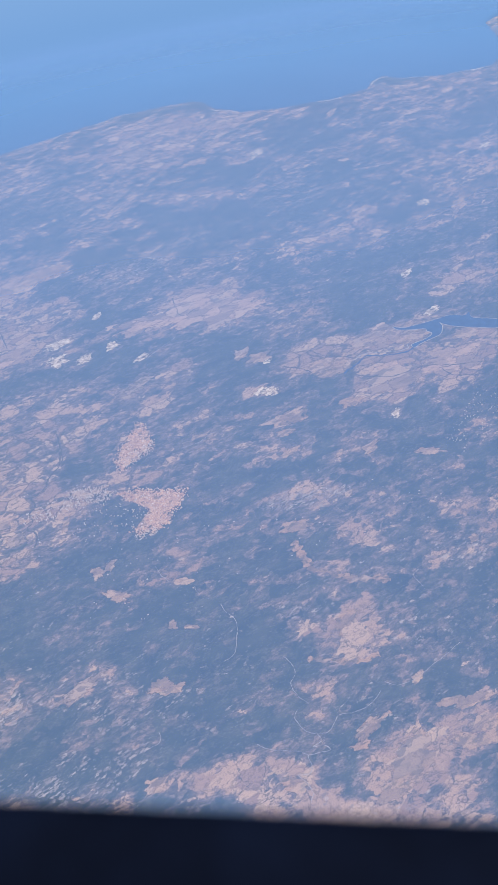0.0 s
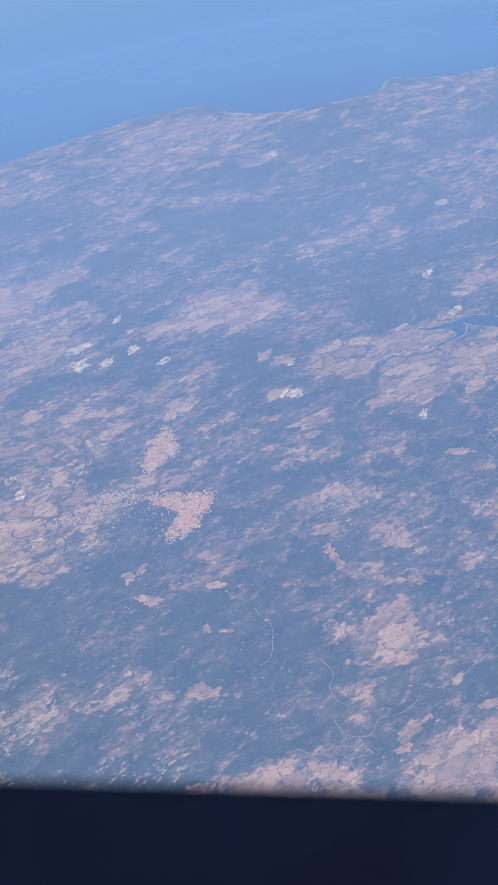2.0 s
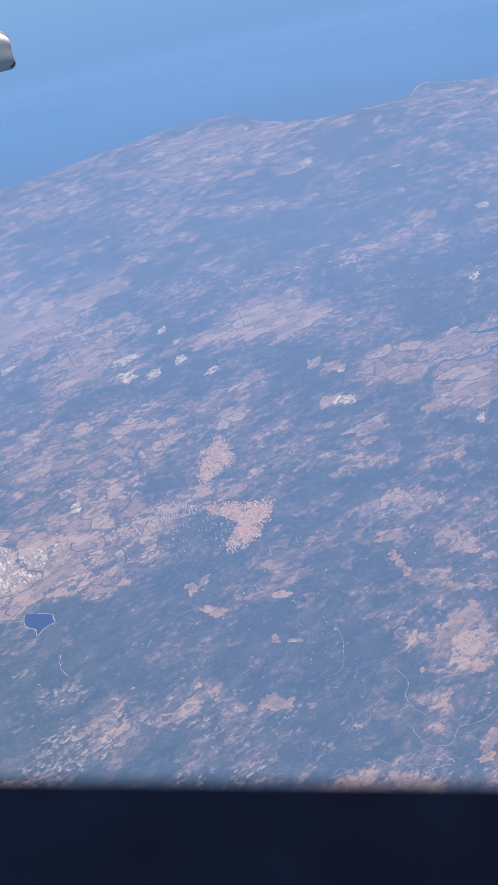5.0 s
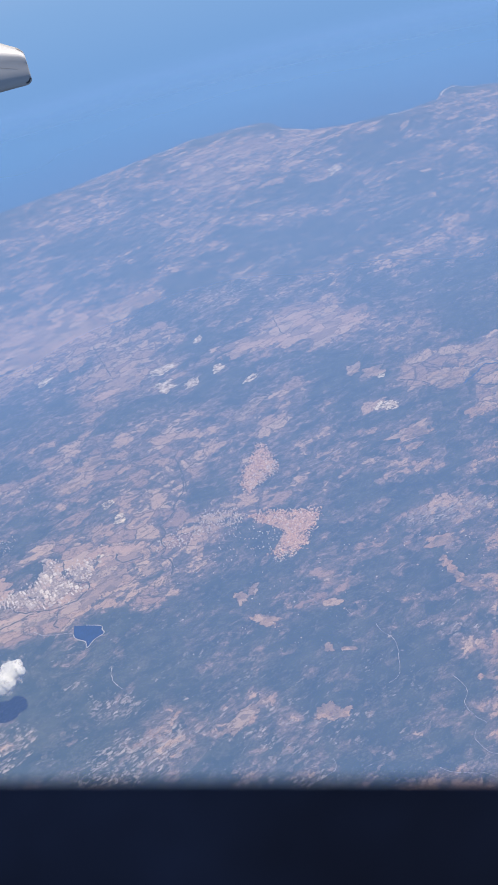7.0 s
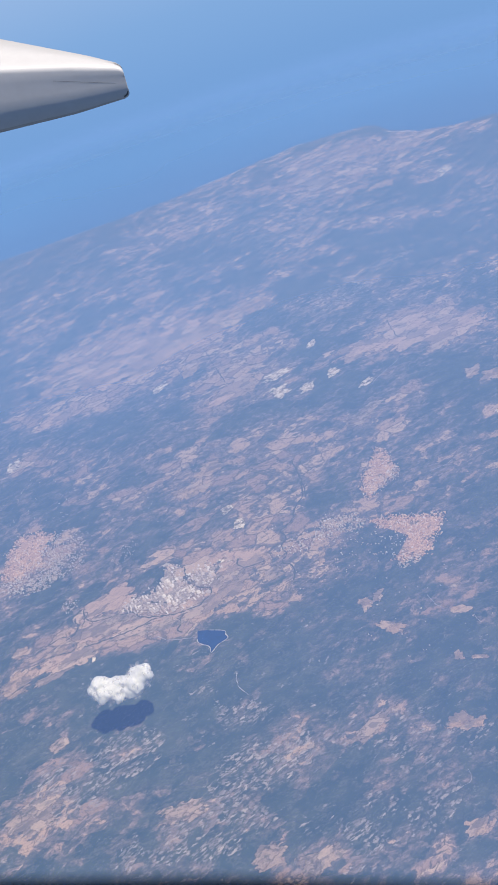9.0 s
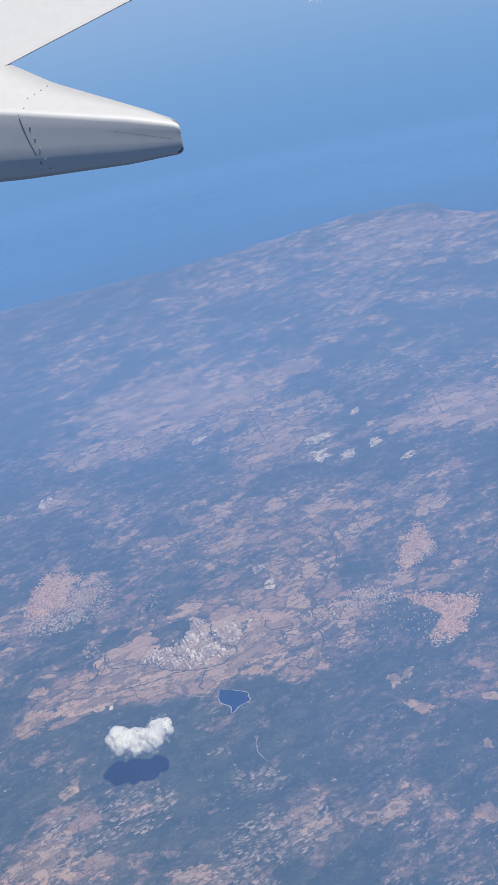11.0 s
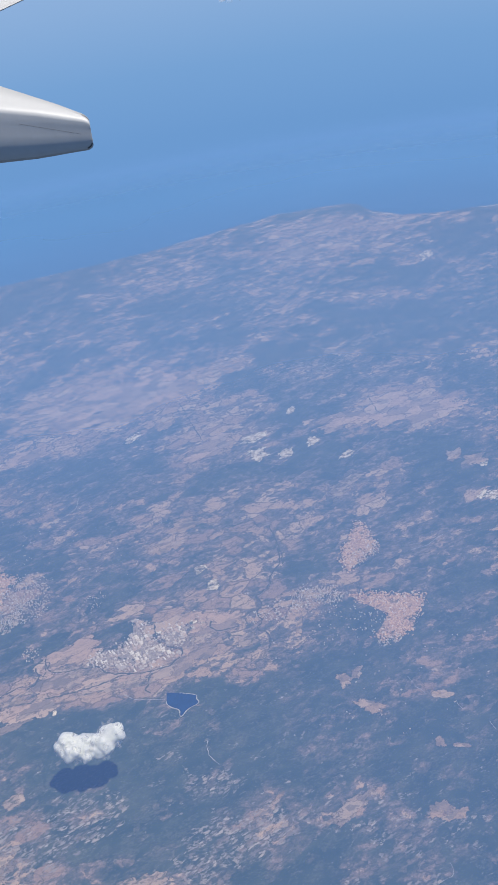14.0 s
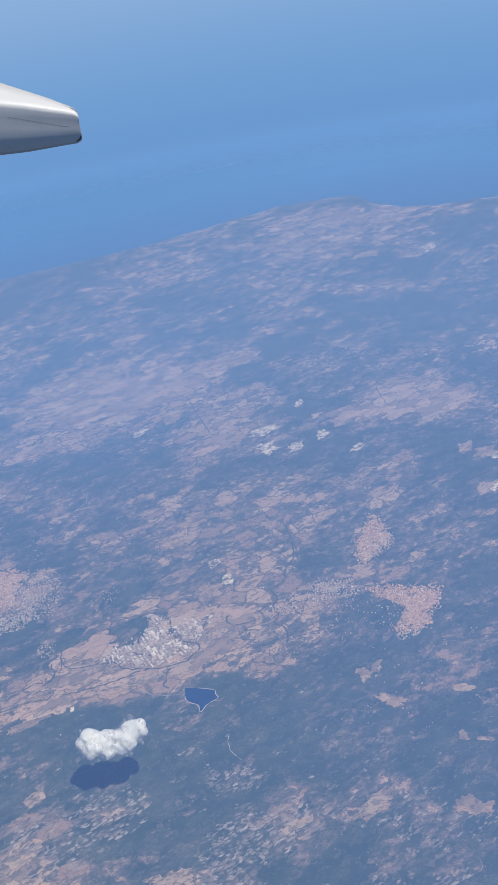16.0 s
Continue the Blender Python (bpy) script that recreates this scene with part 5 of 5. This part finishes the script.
def loft():
    verts, faces = [], []
    n = 14
    for x in FAIRING_X:
        slant = max(0.0, 1 + x / 60.0)
        for y, deep in fairing_ring(x):
            verts.append(at_tip(x + 0.18 * slant * min(0.0, y), y, deep))
    for q in range(len(FAIRING_X) - 1):
        for k in range(n):
            faces.append((q * n + k, q * n + (k + 1) % n, (q + 1) * n + (k + 1) % n, (q + 1) * n + k))
    last = (len(FAIRING_X) - 1) * n
    faces.append(tuple(last + k for k in range(n)))
    me = mesh_of("flap_fairing", verts, faces, M_PAINT, True)
    me.materials.append(M_PAINT_SHADE)
    # underside faces of each ring get the darker colour that stands for shade
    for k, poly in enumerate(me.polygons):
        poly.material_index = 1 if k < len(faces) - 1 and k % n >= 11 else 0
    bm = bmesh.new()
    bm.from_mesh(me)
    bmesh.ops.recalc_face_normals(bm, faces=bm.faces)
    bm.to_mesh(me)
    bm.free()
    return me


fairing = part("flap_fairing", loft(), wing_holder, "white tapering flap track fairing with a blunt tip")


def strip(name, points, width, material, parent, lift=0.35):
    verts, faces = [], []
    for k, (x, y) in enumerate(points):
        a, b = points[max(0, k - 1)], points[min(len(points) - 1, k + 1)]
        d = Vector((b[0] - a[0], b[1] - a[1])).normalized()
        for s in (-0.5, 0.5):
            px_, py_ = x - d.y * width * s, y + d.x * width * s
            verts.append(at_tip(px_, py_, tip_depth(px_, py_) - lift))
    for k in range(len(points) - 1):
        faces.append((2 * k, 2 * k + 1, 2 * k + 3, 2 * k + 2))
    return part(name, mesh_of(name, verts, faces, material), parent)


strip("panel_seam", [(-130 + 12 * k, -33 + 1.7 * k) for k in range(10)], 0.55, M_SEAM, fairing)
strip("joint_seam", [(-292, -75), (-293, -62), (-290, -50), (-284, -30), (-276, -10), (-268, 8), (-259, 27)], 2.2, M_SEAM, fairing)
strip("black_tip", [(-10, 7), (-5, 4), (-2, -2)], 2.4, M_TIP, fairing, 1.0)


def rivet(x, y):
    n = 8
    d = tip_depth(x, y) - 1.0
    verts = [at_tip(x, y, d - 0.4)] + [at_tip(x + 1.6 * math.cos(2 * math.pi * k / n), y + 1.6 * math.sin(2 * math.pi * k / n), d) for k in range(n)]
    part("rivet", mesh_of("rivet", verts, [(0, 1 + k, 1 + (k + 1) % n) for k in range(n)], M_SEAM), fairing)


for rx_, ry_ in ((-250, -117), (-260, -109), (-270, -101), (-281, -93), (-284, -74), (-274, -42), (-267, -22), (-260, -3), (-252, 16), (-245, 33)):
    rivet(rx_, ry_)


def wing_slab():
    """The wing's rear edge and the skin ahead of it."""
    edge = [(x, -172 - (x + 313) * 0.508) for x in (-1400, -900, -313, -116, 400, 900)]
    verts, faces = [], []
    for x, y in edge:
        for up, deep in ((1.2, 123), (0.0, 120), (-70, 200), (-142, 276), (-300, 280), (-300, 284)):
            verts.append(at_tip(x + up * 0.48, y + up * 0.88, deep))
    n = 6
    for q in range(len(edge) - 1):
        for k in range(n):
            faces.append((q * n + k, q * n + (k + 1) % n, (q + 1) * n + (k + 1) % n, (q + 1) * n + k))
    return mesh_of("wing_skin", verts, faces, M_PAINT)


wing = part("wing_skin", wing_slab(), wing_holder, "white upper wing skin with a trailing edge")
seam_v = []
for x_ in (-500, -200, 100):
    y_ = -172 - (x_ + 313) * 0.508
    for up_ in (-41, -42.2):
        seam_v.append(at_tip(x_ + up_ * 0.48, y_ + up_ * 0.88, 120 - up_ * 1.143 - 4.0))
part("skin_seam", mesh_of("skin_seam", seam_v, [(0, 1, 3, 2), (2, 3, 5, 4)], M_SEAM), wing)


# ---- window surround below the eye, stretched along the eye's path ----
# time and angle below level: the rail's drop is set for each moment
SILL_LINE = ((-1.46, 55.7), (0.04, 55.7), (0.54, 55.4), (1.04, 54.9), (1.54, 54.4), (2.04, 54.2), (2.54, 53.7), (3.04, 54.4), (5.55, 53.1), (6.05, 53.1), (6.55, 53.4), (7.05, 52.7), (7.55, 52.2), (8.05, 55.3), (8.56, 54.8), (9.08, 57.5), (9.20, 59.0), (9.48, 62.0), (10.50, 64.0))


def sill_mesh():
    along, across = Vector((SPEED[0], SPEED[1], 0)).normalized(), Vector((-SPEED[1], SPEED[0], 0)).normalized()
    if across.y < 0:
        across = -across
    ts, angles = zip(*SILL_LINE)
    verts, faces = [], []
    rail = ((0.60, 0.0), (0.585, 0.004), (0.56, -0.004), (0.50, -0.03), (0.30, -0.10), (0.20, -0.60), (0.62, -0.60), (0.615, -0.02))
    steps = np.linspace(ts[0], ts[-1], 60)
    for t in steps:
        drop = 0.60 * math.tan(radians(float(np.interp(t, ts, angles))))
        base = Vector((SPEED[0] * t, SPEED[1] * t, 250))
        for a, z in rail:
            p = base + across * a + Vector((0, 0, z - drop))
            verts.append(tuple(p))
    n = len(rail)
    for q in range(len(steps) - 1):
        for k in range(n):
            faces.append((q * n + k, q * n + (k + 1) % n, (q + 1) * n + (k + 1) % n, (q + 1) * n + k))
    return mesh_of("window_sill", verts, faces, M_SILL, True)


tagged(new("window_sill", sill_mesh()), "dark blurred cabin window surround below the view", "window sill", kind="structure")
